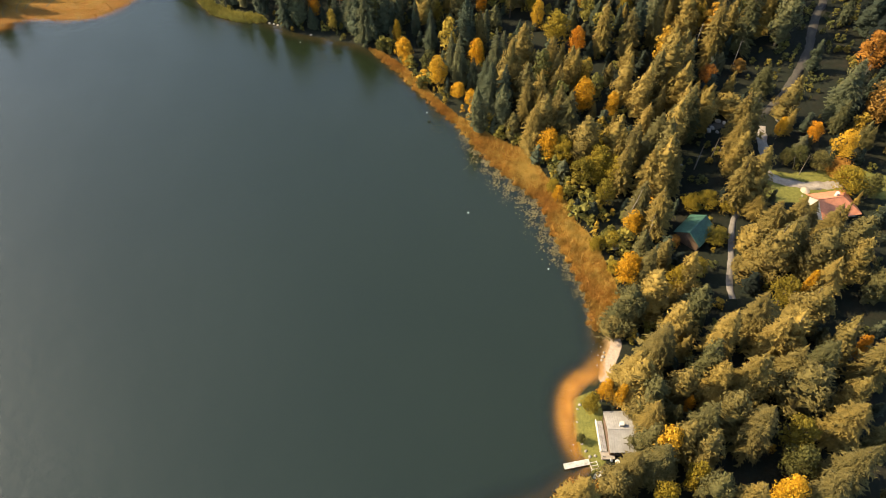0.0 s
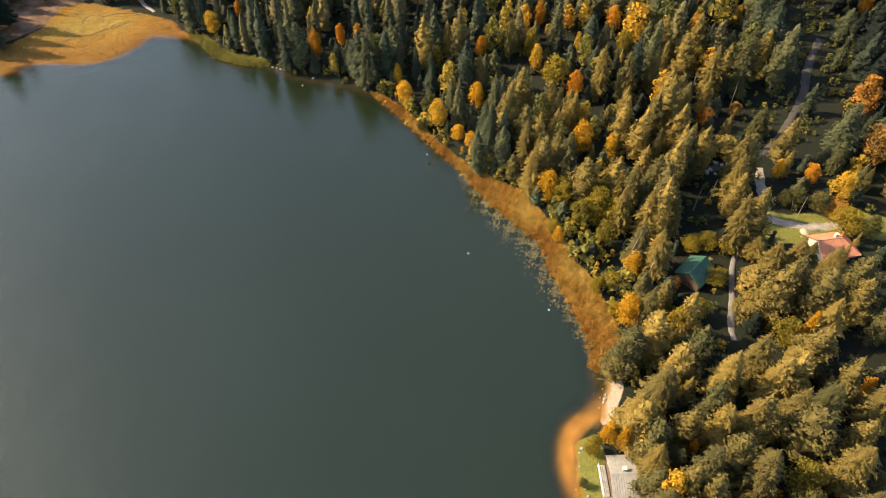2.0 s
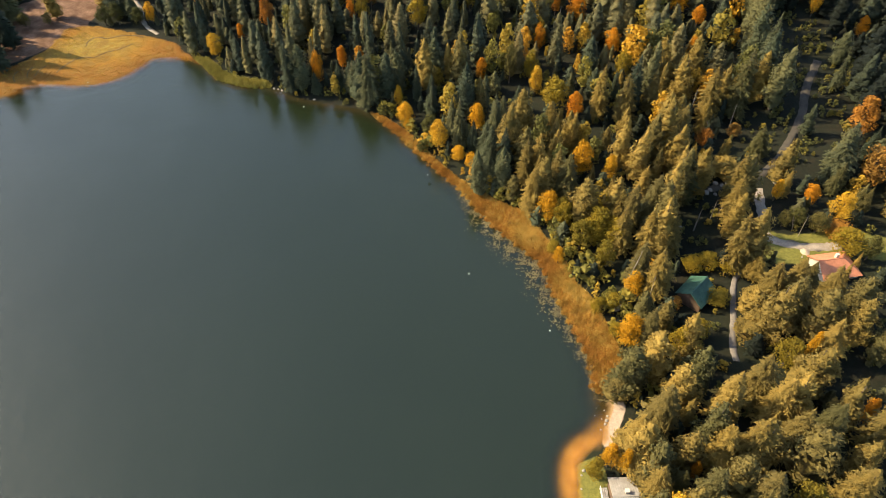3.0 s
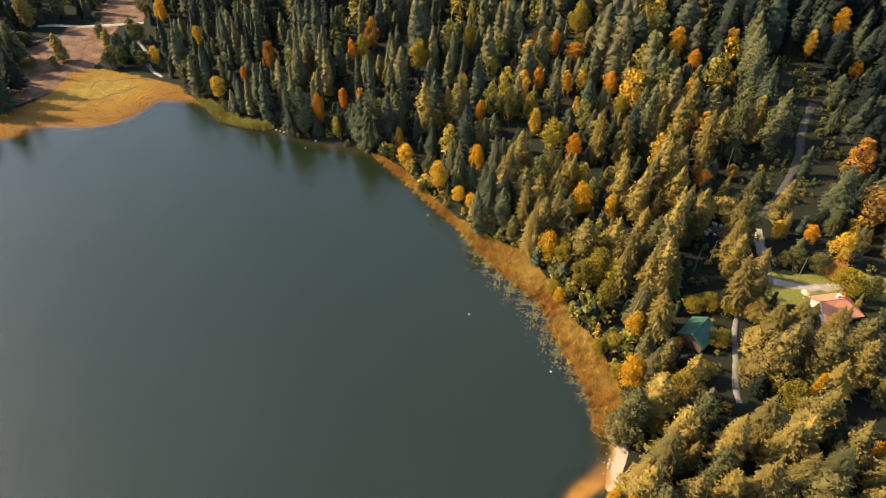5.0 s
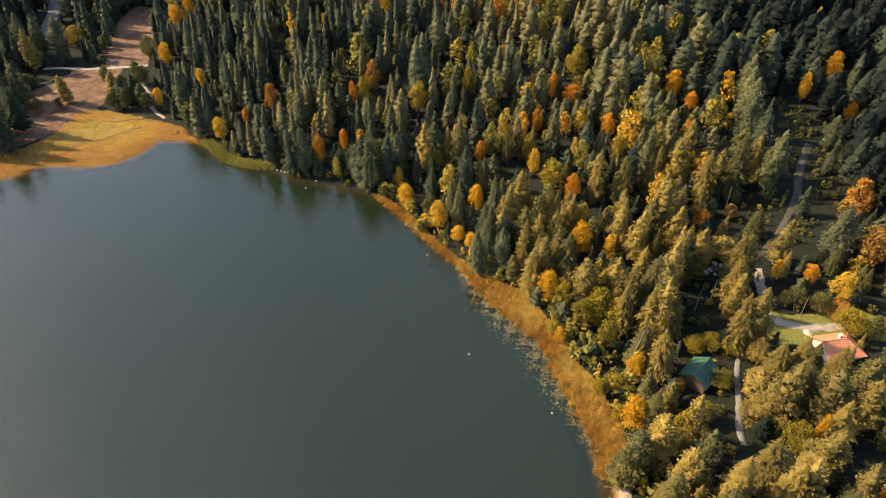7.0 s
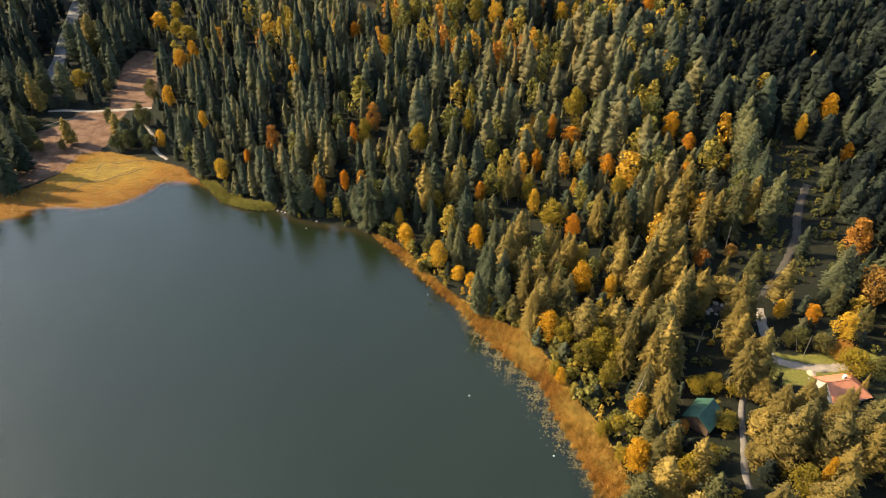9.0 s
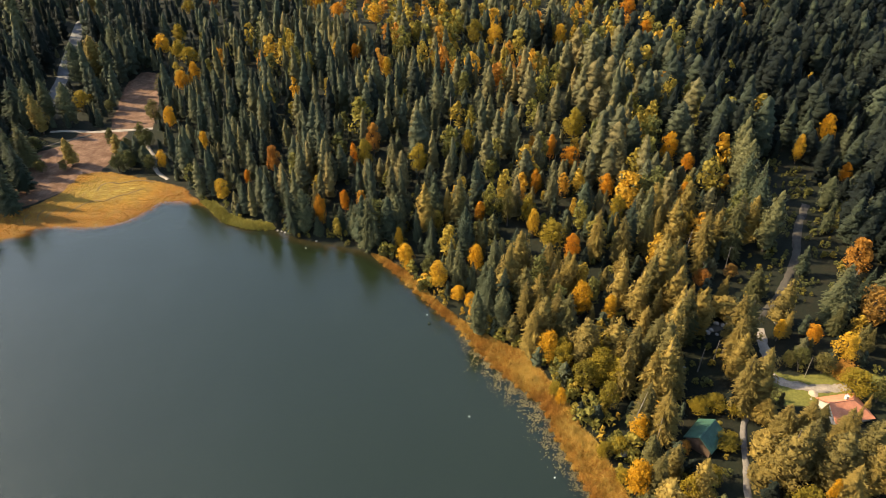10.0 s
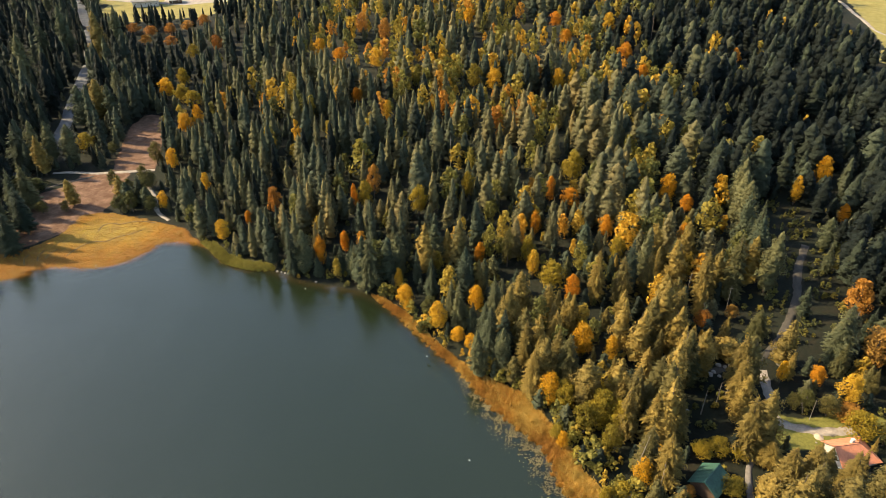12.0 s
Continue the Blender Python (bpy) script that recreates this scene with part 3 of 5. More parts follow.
SPRUCEE = [
    (-3.7, 159.2, 4.8, 4.1), (10.8, 154.3, 16.2, 5.6), (16.8, 178.1, 18, 6.3), (25.4, 179.1, 18.9, 7), (84.2, 203, 18.9, 7.5),
    (84.3, 184.2, 19.8, 7.1), (97.2, 192.2, 18.9, 6.5), (101.5, 192.1, 18.9, 6.5), (89.5, 188.5, 18, 6.1), (72.8, 202, 19.8, 8.2),
    (95.1, 166.3, 10.8, 6.1), (135.7, 211.3, 13.5, 5.4), (129.7, 197.1, 11.7, 4.1), (60.5, 128.3, 14.4, 5.9), (54, 128.2, 18, 6.8),
    (47.6, 130.3, 16.2, 6.6), (52.9, 102, 14.4, 5.3), (79.3, 122.4, 22, 7.2), (82, 146.5, 18, 6.4), (80, 139.5, 17, 6.2), (78.2, 133.2, 16, 5.8),
]
SPRUCEF = [
    (-152.1, 256.3, 12, 5.6), (-176.9, 284.3, 19, 6.5), (-179.3, 297.8, 20, 7.2), (-169.7, 295.7, 20, 7.7), (-185, 292.6, 22, 8.6),
    (-189.8, 289.8, 22, 10.1), (-182.6, 338.4, 22, 9.7), (-177, 345.4, 22, 9.8), (-173.5, 364.9, 22, 10.3), (-165.6, 356, 22, 8.9),
    (-167, 340.8, 21, 8.6), (-216, 443.7, 32, 10.5), (-209.5, 457.7, 32, 10.5), (-244.3, 430.4, 32, 10.5), (-240.5, 452.3, 33, 10.5),
    (-238, 392.3, 32, 10.5), (-170.3, 247.3, 21, 8), (-160.1, 233.7, 21, 7.7), (-163.5, 227.2, 22, 8.4), (-158.6, 219.5, 19, 7.8),
    (-136.2, 265.1, 10, 5.7), (-129, 257.4, 11, 6),
]
SPRUCEF_B = [
    (-125.6, 260, 12, 6.1), (-120.8, 255.1, 10, 5.6), (-168.7, 254.4, 20, 7.8),
]
SPRUCEG = [
    (57, 127, 22, 7), (59.5, 133.5, 22, 7.2), (62, 140, 22, 7), (66, 146.5, 21, 7), (106, 188, 24, 7.6), (104, 195, 24, 7.4), (107, 203, 25, 7.8),
    (106, 211, 24, 7.5), (108, 219, 25, 7.8), (110, 227, 24, 7.4), (112, 235, 25, 7.6), (115, 243, 24, 7.4), (119, 251, 24, 7.6),
]

BARE_TRUNKS = [  # x, y, height, lean x, lean y, radius
    (47.2, 116.6, 15.9, 1.8, -0.8, 0.14),
    (48.6, 118.4, 12, 0.1, -0, 0.16),
    (52.5, 111.8, 10.9, -0.1, 0.1, 0.15),
    (93.9, 203.2, 9, 0.2, -0.1, 0.16),
    (79.9, 186.3, 11.1, 0.5, -0.2, 0.16),
    (91.6, 180.6, 9.2, -0.1, 0, 0.12),
    (65.9, 160.4, 9.5, 0.4, -0.2, 0.12),
    (69.8, 136.1, 8.7, 0.1, -0.1, 0.18),
    (75.2, 139.9, 8, 0, -0, 0.14),
    (77.6, 141.5, 5.8, 0.7, -0.4, 0.14),
    (124.8, 167.2, 7.7, 0.2, -0.2, 0.19),
    (124.7, 155.9, 7.1, -0.6, 0.5, 0.15),
    (85.4, 180.5, 5.4, -3, 1.8, 0.18),
    (76.7, 70.9, 6.3, 0.3, -0.3, 0.15),
    (44.4, 244.2, 7.6, 0.2, -0, 0.16),
]
BARE_TRUNKS += [
    (96.2, 134.7, 4.7, -1.1, 0.7, 0.13),
    (125.7, 484.7, 20.6, -0.6, 0.1, 0.16),
    (132.1, 496.4, 19, -0.4, 0.1, 0.18),
    (134.2, 465.4, 13, 1.6, -0.5, 0.16),
    (139.9, 470.7, 14.8, -0.1, 0, 0.17),
    (62, 339.1, 7.6, 0.4, -0.1, 0.17),
    (52.2, 330.9, 10.3, 0.3, -0, 0.12),
    (-43.1, 339, 9, 1.4, 0.2, 0.17),
    (4, 282.4, 16.1, -0.1, 0, 0.16),
    (-6.7, 227.1, 6.2, 0.5, 0, 0.14),
]
BUOYS = [(26.9, 104.2), (-4.4, 163.2), (-125.7, 213.1), (7.2, 123.0), (-47.1, 198.5)]


def spruce_mesh(seed, whorls, per, fingers, blunt=1.4, full=0.11, droop=0.40):
    """Crown of a spruce 20 m high and 6 m wide: whorls of drooping boughs, each a pointed frond with side fingers and hanging sprays."""
    r = np.random.RandomState(seed)
    V, F = [], []
    lean = r.uniform(-0.3, 0.3, 2)
    thin = r.uniform(0, 6.283)
    for i in range(whorls):
        s = (i + r.uniform(0, 0.8)) / whorls
        z0 = 20 * (0.10 + 0.885 * s ** 0.93)
        R = (3.0 * (1 - s ** blunt) ** 0.85 * (0.82 + 0.18 * min(1, 4 * s)) + 0.14) * r.uniform(0.72, 1.2)
        a0 = r.uniform(0, 6.28)
        n = max(3, int(round(per * (0.5 + 0.65 * (1 - s)))))
        for k in range(n):
            a = a0 + 6.283 * (k + r.uniform(-0.36, 0.36)) / n
            L = R * r.uniform(0.62, 1.18) * (1 - 0.22 * max(0, math.cos(a - thin)))
            out = np.array([math.cos(a), math.sin(a), 0])
            lat = np.array([-out[1], out[0], 0])
            base = np.array([lean[0] * s, lean[1] * s, z0 + r.uniform(-0.6, 0.6) * 14 / whorls])
            up = 0.30 - 0.36 * (1 - s) + r.uniform(-0.12, 0.12)

            def spine(u):
                return base + out * L * u + np.array([0, 0, L * (up * u - droop * u * u)])
            b = len(V)
            w = full * L + 0.08
            mid = spine(0.52)
            V += [spine(0.05), mid + lat * w - [0, 0, w * 0.4], mid - lat * w - [0, 0, w * 0.4], spine(1.04) - [0, 0, 0.10 * L], mid - [0, 0, 0.3 + (0.25 + 0.6 * (fingers < 5)) * L * r.uniform(0.5, 1.0)]]
            F += [(b, b + 1, b + 3), (b, b + 3, b + 2), (b, b + 4, b + 3)]
            for j in range(fingers):
                u = 0.25 + 0.72 * (j + r.uniform(0.1, 0.9)) / fingers
                sd = 1 if (j + k) % 2 else -1
                ln = (0.30 * L * (1.15 - 0.75 * u) + 0.18 + 0.25 * (fingers < 4)) * r.uniform(0.7, 1.35)
                turn = r.uniform(0.4, 1.25)
                d = out * math.cos(turn) + lat * (sd * math.sin(turn))
                hw = 0.05 + 0.16 / fingers
                p, q = spine(u - hw), spine(u + hw)
                tip = (p + q) / 2 + d * ln - [0, 0, ln * r.uniform(0.1, 0.95)]
                b = len(V)
                V += [p, q, tip]
                F += [(b, b + 1, b + 2)]
    b = len(V)
    V += [(lean[0] + .18, lean[1], 19.0), (lean[0] - .1, lean[1] + .16, 19.0), (lean[0] - .1, lean[1] - .16, 19.0), (lean[0], lean[1], 20.6)]
    F += [(b, b + 1, b + 3), (b + 1, b + 2, b + 3), (b + 2, b, b + 3)]
    return np.array(V, float), np.array(F, int)


def lumpy_core(r, whorls, seg, point, lean, size=1.0):
    """The dense crown itself: tiers of boughs that jut out and fall back, lumpy all round, closed so that no light comes through."""
    rows = []
    for i in range(whorls):
        s = i / whorls
        prof = (1 - s ** point) ** 0.8 * (0.78 + 0.22 * min(1, 5 * s))
        a = (np.arange(seg) + r.uniform(-0.35, 0.35, seg)) * 6.2832 / seg + i * 0.6
        tip = 3.0 * size * prof * r.uniform(0.62, 1.22, seg) + 0.1
        z = 2.2 + 17.2 * s
        step = 17.2 / whorls
        for rad, dz in ((tip, r.uniform(-0.35, 0.25, seg) * step), (tip * r.uniform(0.5, 0.8, seg), (0.45 + r.uniform(-0.2, 0.25, seg)) * step)):
            rows.append(np.stack([rad * np.cos(a) + lean[0] * s, rad * np.sin(a) + lean[1] * s, z + dz], 1))
    V = np.concatenate(rows + [np.array([[lean[0], lean[1], 19.9]])])
    n = len(rows)
    i, j = np.meshgrid(np.arange(n - 1), np.arange(seg), indexing="ij")
    a, b, c, d = i * seg + j, i * seg + (j + 1) % seg, (i + 1) * seg + (j + 1) % seg, (i + 1) * seg + j
    j = np.arange(seg)
    cap = np.stack([(n - 1) * seg + j, (n - 1) * seg + (j + 1) % seg, np.full(seg, n * seg)], -1)
    return V, np.concatenate([np.stack([a, b, c], -1).reshape(-1, 3), np.stack([a, c, d], -1).reshape(-1, 3), cap])


def lumpy_mesh(seed, whorls, seg, tufts, size, point):
    """Crown of a forest tree 20 m high and 6 m wide: the lumpy crown with loose sprays all over it."""
    r = np.random.RandomState(seed)
    lean = r.uniform(-0.7, 0.7, 2)
    V, F = lumpy_core(r, whorls, seg, point, lean)
    s = r.uniform(0, 1, tufts) ** 1.2
    a = r.uniform(0, 6.2832, tufts)
    rad = 3.0 * (1 - s ** point) ** 0.8 * (0.78 + 0.22 * np.minimum(1, 5 * s)) * r.uniform(0.7, 1.12, tufts) + 0.1
    out = np.stack([np.cos(a), np.sin(a), 0 * a], 1)
    lat = np.stack([-out[:, 1], out[:, 0], 0 * a], 1)
    p = out * rad[:, None] + np.stack([lean[0] * s, lean[1] * s, 2.0 + 17.4 * s], 1)
    L, W = size * r.uniform(0.7, 1.5, (tufts, 1)), size * r.uniform(0.3, 0.6, (tufts, 1))
    tilt = r.uniform(-0.9, 0.5, (tufts, 1))
    tip = p + out * L + lat * r.uniform(-0.5, 0.5, (tufts, 1)) * L + tilt * L * [0, 0, 1]
    up = r.uniform(-0.5, 0.9, (tufts, 1)) * [0, 0, 1] * W
    T = np.stack([p - lat * W + up - out * 0.2, p + lat * W - out * 0.2, tip], 1).reshape(-1, 3)
    return np.concatenate([V, T]), np.concatenate([F, np.arange(len(T)).reshape(-1, 3) + len(V)])


def shaggy_mesh(seed, leaves, size, clumps, point=2.0):
    """Crown of an old conifer 20 m high and 6 m wide: ragged, blunt, of many hanging sprays on uneven boughs."""
    r = np.random.RandomState(seed)
    s = np.sort((np.arange(clumps) + r.uniform(0, 1, clumps)) / clumps)
    a = np.arange(clumps) * 2.4 + r.uniform(-0.7, 0.7, clumps)
    prof = (1 - s ** point) ** 0.8 * (0.75 + 0.25 * np.minimum(1, 4 * s))
    rad = 2.1 * prof * r.uniform(0.35, 1.25, clumps)
    lean = r.uniform(-0.8, 0.8, 2)
    C = np.stack([rad * np.cos(a) + lean[0] * s, rad * np.sin(a) + lean[1] * s, 2.5 + 16.6 * s], 1)
    R = (0.45 + 0.95 * prof) * r.uniform(0.7, 1.3, clumps)
    w = R ** 2
    pick = r.choice(clumps, leaves, p=w / w.sum())
    n = r.normal(size=(leaves, 3))
    n[:, :2] += 0.8 * C[pick, :2] / (np.linalg.norm(C[pick, :2], axis=1)[:, None] + 0.3)
    n[:, 2] += 0.25
    n /= np.linalg.norm(n, axis=1)[:, None]
    pos = C[pick] + n * (R[pick] * r.uniform(0.6, 1.1, leaves))[:, None] * [1, 1, 1.15]
    f = n + r.normal(size=(leaves, 3)) * 0.4
    f /= np.linalg.norm(f, axis=1)[:, None]
    t = np.cross(f, r.normal(size=(leaves, 3)))
    t /= np.linalg.norm(t, axis=1)[:, None] + 1e-9
    b = np.cross(f, t)
    b = np.where(b[:, 2:] > 0, -b, b)
    L = size * r.uniform(0.7, 1.6, (leaves, 1))
    W = size * r.uniform(0.35, 0.75, (leaves, 1))
    V = np.stack([pos - t * W - b * L * 0.5, pos + t * W - b * L * 0.5, pos + b * L + n * L * 0.25], 1).reshape(-1, 3)
    top = C[-1] + [0, 0, 0.6]
    V = np.concatenate([V, [top + [-0.35, 0, -1.5], top + [0.3, 0.2, -1.5], top + [0, 0, 0.9]]])
    F = np.arange(len(V)).reshape(-1, 3)
    core, faces = lumpy_core(r, max(4, clumps // 4), 7 + clumps // 12, point, lean, 0.80)
    return np.concatenate([V, core]), np.concatenate([F, faces + len(V)])


def leafy_mesh(seed, leaves, size, clumps):
    """Crown of a broad-leaved tree 12 m high and 7 m wide: leaf sprays on overlapping clumps, with gaps."""
    r = np.random.RandomState(seed)
    C = []
    for i in range(clumps):
        s = (i + 0.5) / clumps
        a, rad = i * 2.4 + r.uniform(-.5, .5), 2.0 * math.sqrt(max(0.05, 1 - (2 * s - 0.9) ** 2)) * r.uniform(0.5, 1.1)
        C.append((rad * math.cos(a), rad * math.sin(a), 2.6 + 7.6 * s + r.uniform(-.4, .4), r.uniform(1.0, 2.0) * (1.1 - 0.4 * s)))
    C = np.array(C)
    pick = r.randint(0, clumps, leaves)
    n = r.normal(size=(leaves, 3))
    n[:, 2] += 0.35
    n /= np.linalg.norm(n, axis=1)[:, None]
    pos = C[pick, :3] + n * (C[pick, 3] * r.uniform(0.62, 1.08, leaves))[:, None]
    f = n + r.normal(size=(leaves, 3)) * 0.55
    f /= np.linalg.norm(f, axis=1)[:, None]
    t = np.cross(f, r.normal(size=(leaves, 3)))
    t /= np.linalg.norm(t, axis=1)[:, None] + 1e-9
    b = np.cross(f, t)
    s1, s2 = size * r.uniform(0.6, 1.3, (leaves, 1)), size * r.uniform(0.5, 1.0, (leaves, 1))
    V = np.stack([pos - t * s1 * 1.15, pos - b * s2, pos + t * s1, pos + b * s2 - f * s2 * 0.3], 1).reshape(-1, 3)
    i = np.arange(leaves) * 4
    F = np.concatenate([np.stack([i, i + 1, i + 2], 1), np.stack([i, i + 2, i + 3], 1)])
    return V, F


def tube(rings, sides=6):
    """A tapered tube through rings of (x, y, z, radius)."""
    bm = bmesh.new()
    rows = []
    for x, y, z, rad in rings:
        rows.append([bm.verts.new((x + rad * math.cos(6.2832 * k / sides), y + rad * math.sin(6.2832 * k / sides), z)) for k in range(sides)])
    for lo, hi in zip(rows, rows[1:]):
        for k in range(sides):
            bm.faces.new((lo[k], lo[(k + 1) % sides], hi[(k + 1) % sides], hi[k]))
    bm.faces.new(rows[-1])
    bm.faces.new(rows[0][::-1])
    return bm


def part(name, bm, material, parent, label=""):
    """Links a bmesh as one mesh object under a thing or a part."""
    me = bpy.data.meshes.new(name)
    bm.to_mesh(me)
    bm.free()
    me.materials.append(material)
    ob = new(name, me)
    ob.parent = parent
    if label:
        ob["label"] = label
    return ob


def tree_thing(name, crown, trunk_bm, material, label, category, group):
    root = tagged(new(name), label, category, group)
    part("trunk", trunk_bm, M_BARK, root)
    c = new("crown", crown)
    c.parent = root
    return root


def limbs(seed):
    r = random.Random(seed)
    bm = tube([(0, 0, -0.6, 0.30), (0, 0, 1.2, 0.22), (0.1, 0, 4.5, 0.17), (0.0, 0.1, 8.5, 0.09), (0, 0, 10.5, 0.03)])
    for k in range(5):
        a, z = 6.283 * k / 5 + r.uniform(-.4, .4), 2.8 + k * 0.9
        ex, ey = 2.2 * math.cos(a), 2.2 * math.sin(a)
        part_bm = tube([(0, 0, z, 0.10), (ex * .5, ey * .5, z + 1.2, 0.07), (ex, ey, z + 2.6, 0.03)], 5)
        me = bpy.data.meshes.new("limb")
        part_bm.to_mesh(me)
        part_bm.free()
        bm.from_mesh(me)
        bpy.data.meshes.remove(me)
    return bm


random.seed(5)


def spruce_protos(seed, material, label, blunt):
    out = []
    for k in range(6):
        v, f = spruce_mesh(seed + k, 34, 11, 8, blunt + 0.2 * (k % 3 - 1))
        trunk = tube([(0, 0, -0.8, 0.32), (0, 0, 1.0, 0.26), (0, 0, 10, 0.15), (0, 0, 19.4, 0.03)])
        out.append(tree_thing("spruce", np_mesh("spruce_crown", v, f, material), trunk, material, label, "spruce tree", "spruces of the lakeside forest"))
    return out


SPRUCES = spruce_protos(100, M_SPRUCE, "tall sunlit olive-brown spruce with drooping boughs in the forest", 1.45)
SHADED = spruce_protos(150, M_SPRUCE_SHADED, "tall dark green spruce with drooping boughs, shade put into its colour", 1.35)
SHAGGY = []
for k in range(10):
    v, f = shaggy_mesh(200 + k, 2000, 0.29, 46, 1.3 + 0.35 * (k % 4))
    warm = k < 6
    SHAGGY.append(tree_thing("spruce", np_mesh("shaggy_crown", v, f, M_SPRUCE if warm else M_SPRUCE_SHADED), tube([(0, 0, -0.8, 0.34), (0, 0, 1.0, 0.27), (0, 0, 10, 0.16), (0, 0, 18.2, 0.04)]), M_SPRUCE,
                             "ragged blunt-topped old spruce, sunlit olive-brown" if warm else "ragged blunt-topped old spruce, dark green with shade in its colour", "spruce tree", "spruces of the lakeside forest"))
LABELS = {
    "gold": "golden-yellow autumn maple standing among spruces", "orange": "bright orange autumn tree among dark spruces",
    "rust": "rust-brown autumn beech at the forest edge", "yellowgreen": "yellow-green deciduous tree beginning to turn",
    "olive": "round olive-green deciduous tree by the water or field",
}
LEAFY = {}
for i, kind in enumerate(LABELS):
    LEAFY[kind] = []
    for k in range(3):
        v, f = leafy_mesh(300 + 10 * i + k, 2200, 0.21, 17 + 3 * k)
        LEAFY[kind].append(tree_thing("deciduous_tree", np_mesh("leaf_crown", v, f, M_LEAF[kind]), limbs(k + 10 * i), M_LEAF[kind], LABELS[kind], "deciduous tree", "deciduous trees of the lakeside forest"))

placed = []
used = set()


def plant(protos, x, y, h, w, h0, w0):
    """Stands a copy of one of the protos at (x, y); the first use takes the proto itself."""
    k = random.randrange(len(protos))
    m = Matrix.Translation((x, y, height(x, y))) @ Matrix.Rotation(random.uniform(0, 6.283), 4, 'Z') @ Matrix.Diagonal((w / w0, w / w0, h / h0, 1))
    if protos[k].name in used:
        copy_thing(protos[k], m)
    else:
        used.add(protos[k].name)
        first.append((protos[k], m))
    placed.append((x, y, h, w))


first = []


def lit_or_shaded(x, y, u):
    # ragged or regular crowns; the shaded colours paint the far forest and the hollow dim
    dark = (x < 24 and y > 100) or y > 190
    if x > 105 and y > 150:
        return SHAGGY[6:] if u < 0.5 else SHADED
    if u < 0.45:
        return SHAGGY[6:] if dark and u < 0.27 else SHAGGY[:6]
    return SHADED if dark else SPRUCES


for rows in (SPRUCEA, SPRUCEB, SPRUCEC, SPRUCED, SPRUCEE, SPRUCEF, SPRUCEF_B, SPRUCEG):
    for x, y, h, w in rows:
        plant(lit_or_shaded(x, y, random.random()), x, y, h + 0.4, w * 1.08, 20, 5.6)
for kind, lists in (("gold", (GOLD, GOLD_B)), ("orange", (ORANGE,)), ("rust", (RUST,)), ("yellowgreen", (YELLOWGREEN, YELLOWGREEN_B)), ("olive", (OLIVE, OLIVE_B))):
    for rows in lists:
        for x, y, h, w in rows:
            plant(LEAFY[kind], x, y, h, w * 1.02, 11.6, 6.6)

# open ground that the forest leaves free: tracks, buildings, fields, shore
OPEN = np.concatenate([polyline(p, 3.0) for p in (DRIVE, FOOTPATH, UPHILL, LANE, LANE_SHORE, ROAD[:3], ROAD[4:9], MEADOW_TRACK)] +
                      [np.array([(63, 112), (66, 112), (61, 116), (98, 121), (102, 122), (97, 120), (36, 60), (37, 57), (41, 82), (80, 153), (84, 154)], float)])
NO_TREES = [REED_STRIP, BAY_SEDGE, BAY_REED, FIELD_LOW, FIELD_HIGH, LAWN, HOUSE_LAWN, BEACH, MEADOW_RIGHT, MEADOW_FAR,
            [(92, 169), (92, 177), (100, 197), (111, 210), (121, 242), (142, 252), (142, 233), (141, 216), (143, 208), (133, 191), (127, 174), (116, 159), (106, 160), (96, 161)],
            [(66, 136), (69, 147), (74, 152), (89, 150), (88, 142), (82, 135), (78, 130), (68, 129)],
            [(66, 92), (70, 95), (79, 94), (81, 88), (74, 76), (73, 68), (67, 70), (63, 80)], [(80, 100), (89, 101), (93, 97), (89, 93), (80, 92)],
            [(96, 104), (110, 109), (104, 97), (96, 99)], [(89, 86), (102, 91), (97, 80), (87, 76)], [(59, 114), (63, 122), (73, 121), (73, 116), (66, 108), (59, 109)]]


def open_sight(x, y, h):
    """Whether a tree there would stand over open ground: its own plot and the ground that it hides from the lake."""
    r = np.hypot(x, y)
    ux, uy = x / r, y / r
    reach = h * r / (141 - h) * 0.85
    bad = np.zeros(x.shape, bool)
    for k in np.linspace(0, 1, 7):
        qx, qy = x + ux * reach * k, y + uy * reach * k
        for ox, oy in OPEN:
            bad |= (qx - ox) ** 2 + (qy - oy) ** 2 < 3.4 ** 2
        if k in (0.0, 0.5):
            for poly in NO_TREES[3:5] + NO_TREES[10:12] if k else NO_TREES:
                bad |= inside(qx, qy, poly)
    return bad


rng = np.random.RandomState(11)


def scatter(x0, x1, y0, y1, step):
    nx, ny = int((x1 - x0) / step), int((y1 - y0) / step)
    i, j = np.meshgrid(np.arange(nx), np.arange(ny))
    x = x0 + (i + rng.uniform(-0.75, 0.75, i.shape)) * step
    y = y0 + (j + rng.uniform(-0.75, 0.75, i.shape)) * step
    p = np.stack([x.ravel(), y.ravel()], 1)
    p = p[rng.permutation(len(p))]
    cells, out = {}, []
    for q in p:  # no two closer than about two thirds of the step
        c = (int(q[0] // step), int(q[1] // step))
        if all((q[0] - o[0]) ** 2 + (q[1] - o[1]) ** 2 > (0.62 * step) ** 2 for a in (-1, 0, 1) for b in (-1, 0, 1) for o in cells.get((c[0] + a, c[1] + b), ())):
            cells.setdefault(c, []).append(q)
            out.append(q)
    return np.array(out)


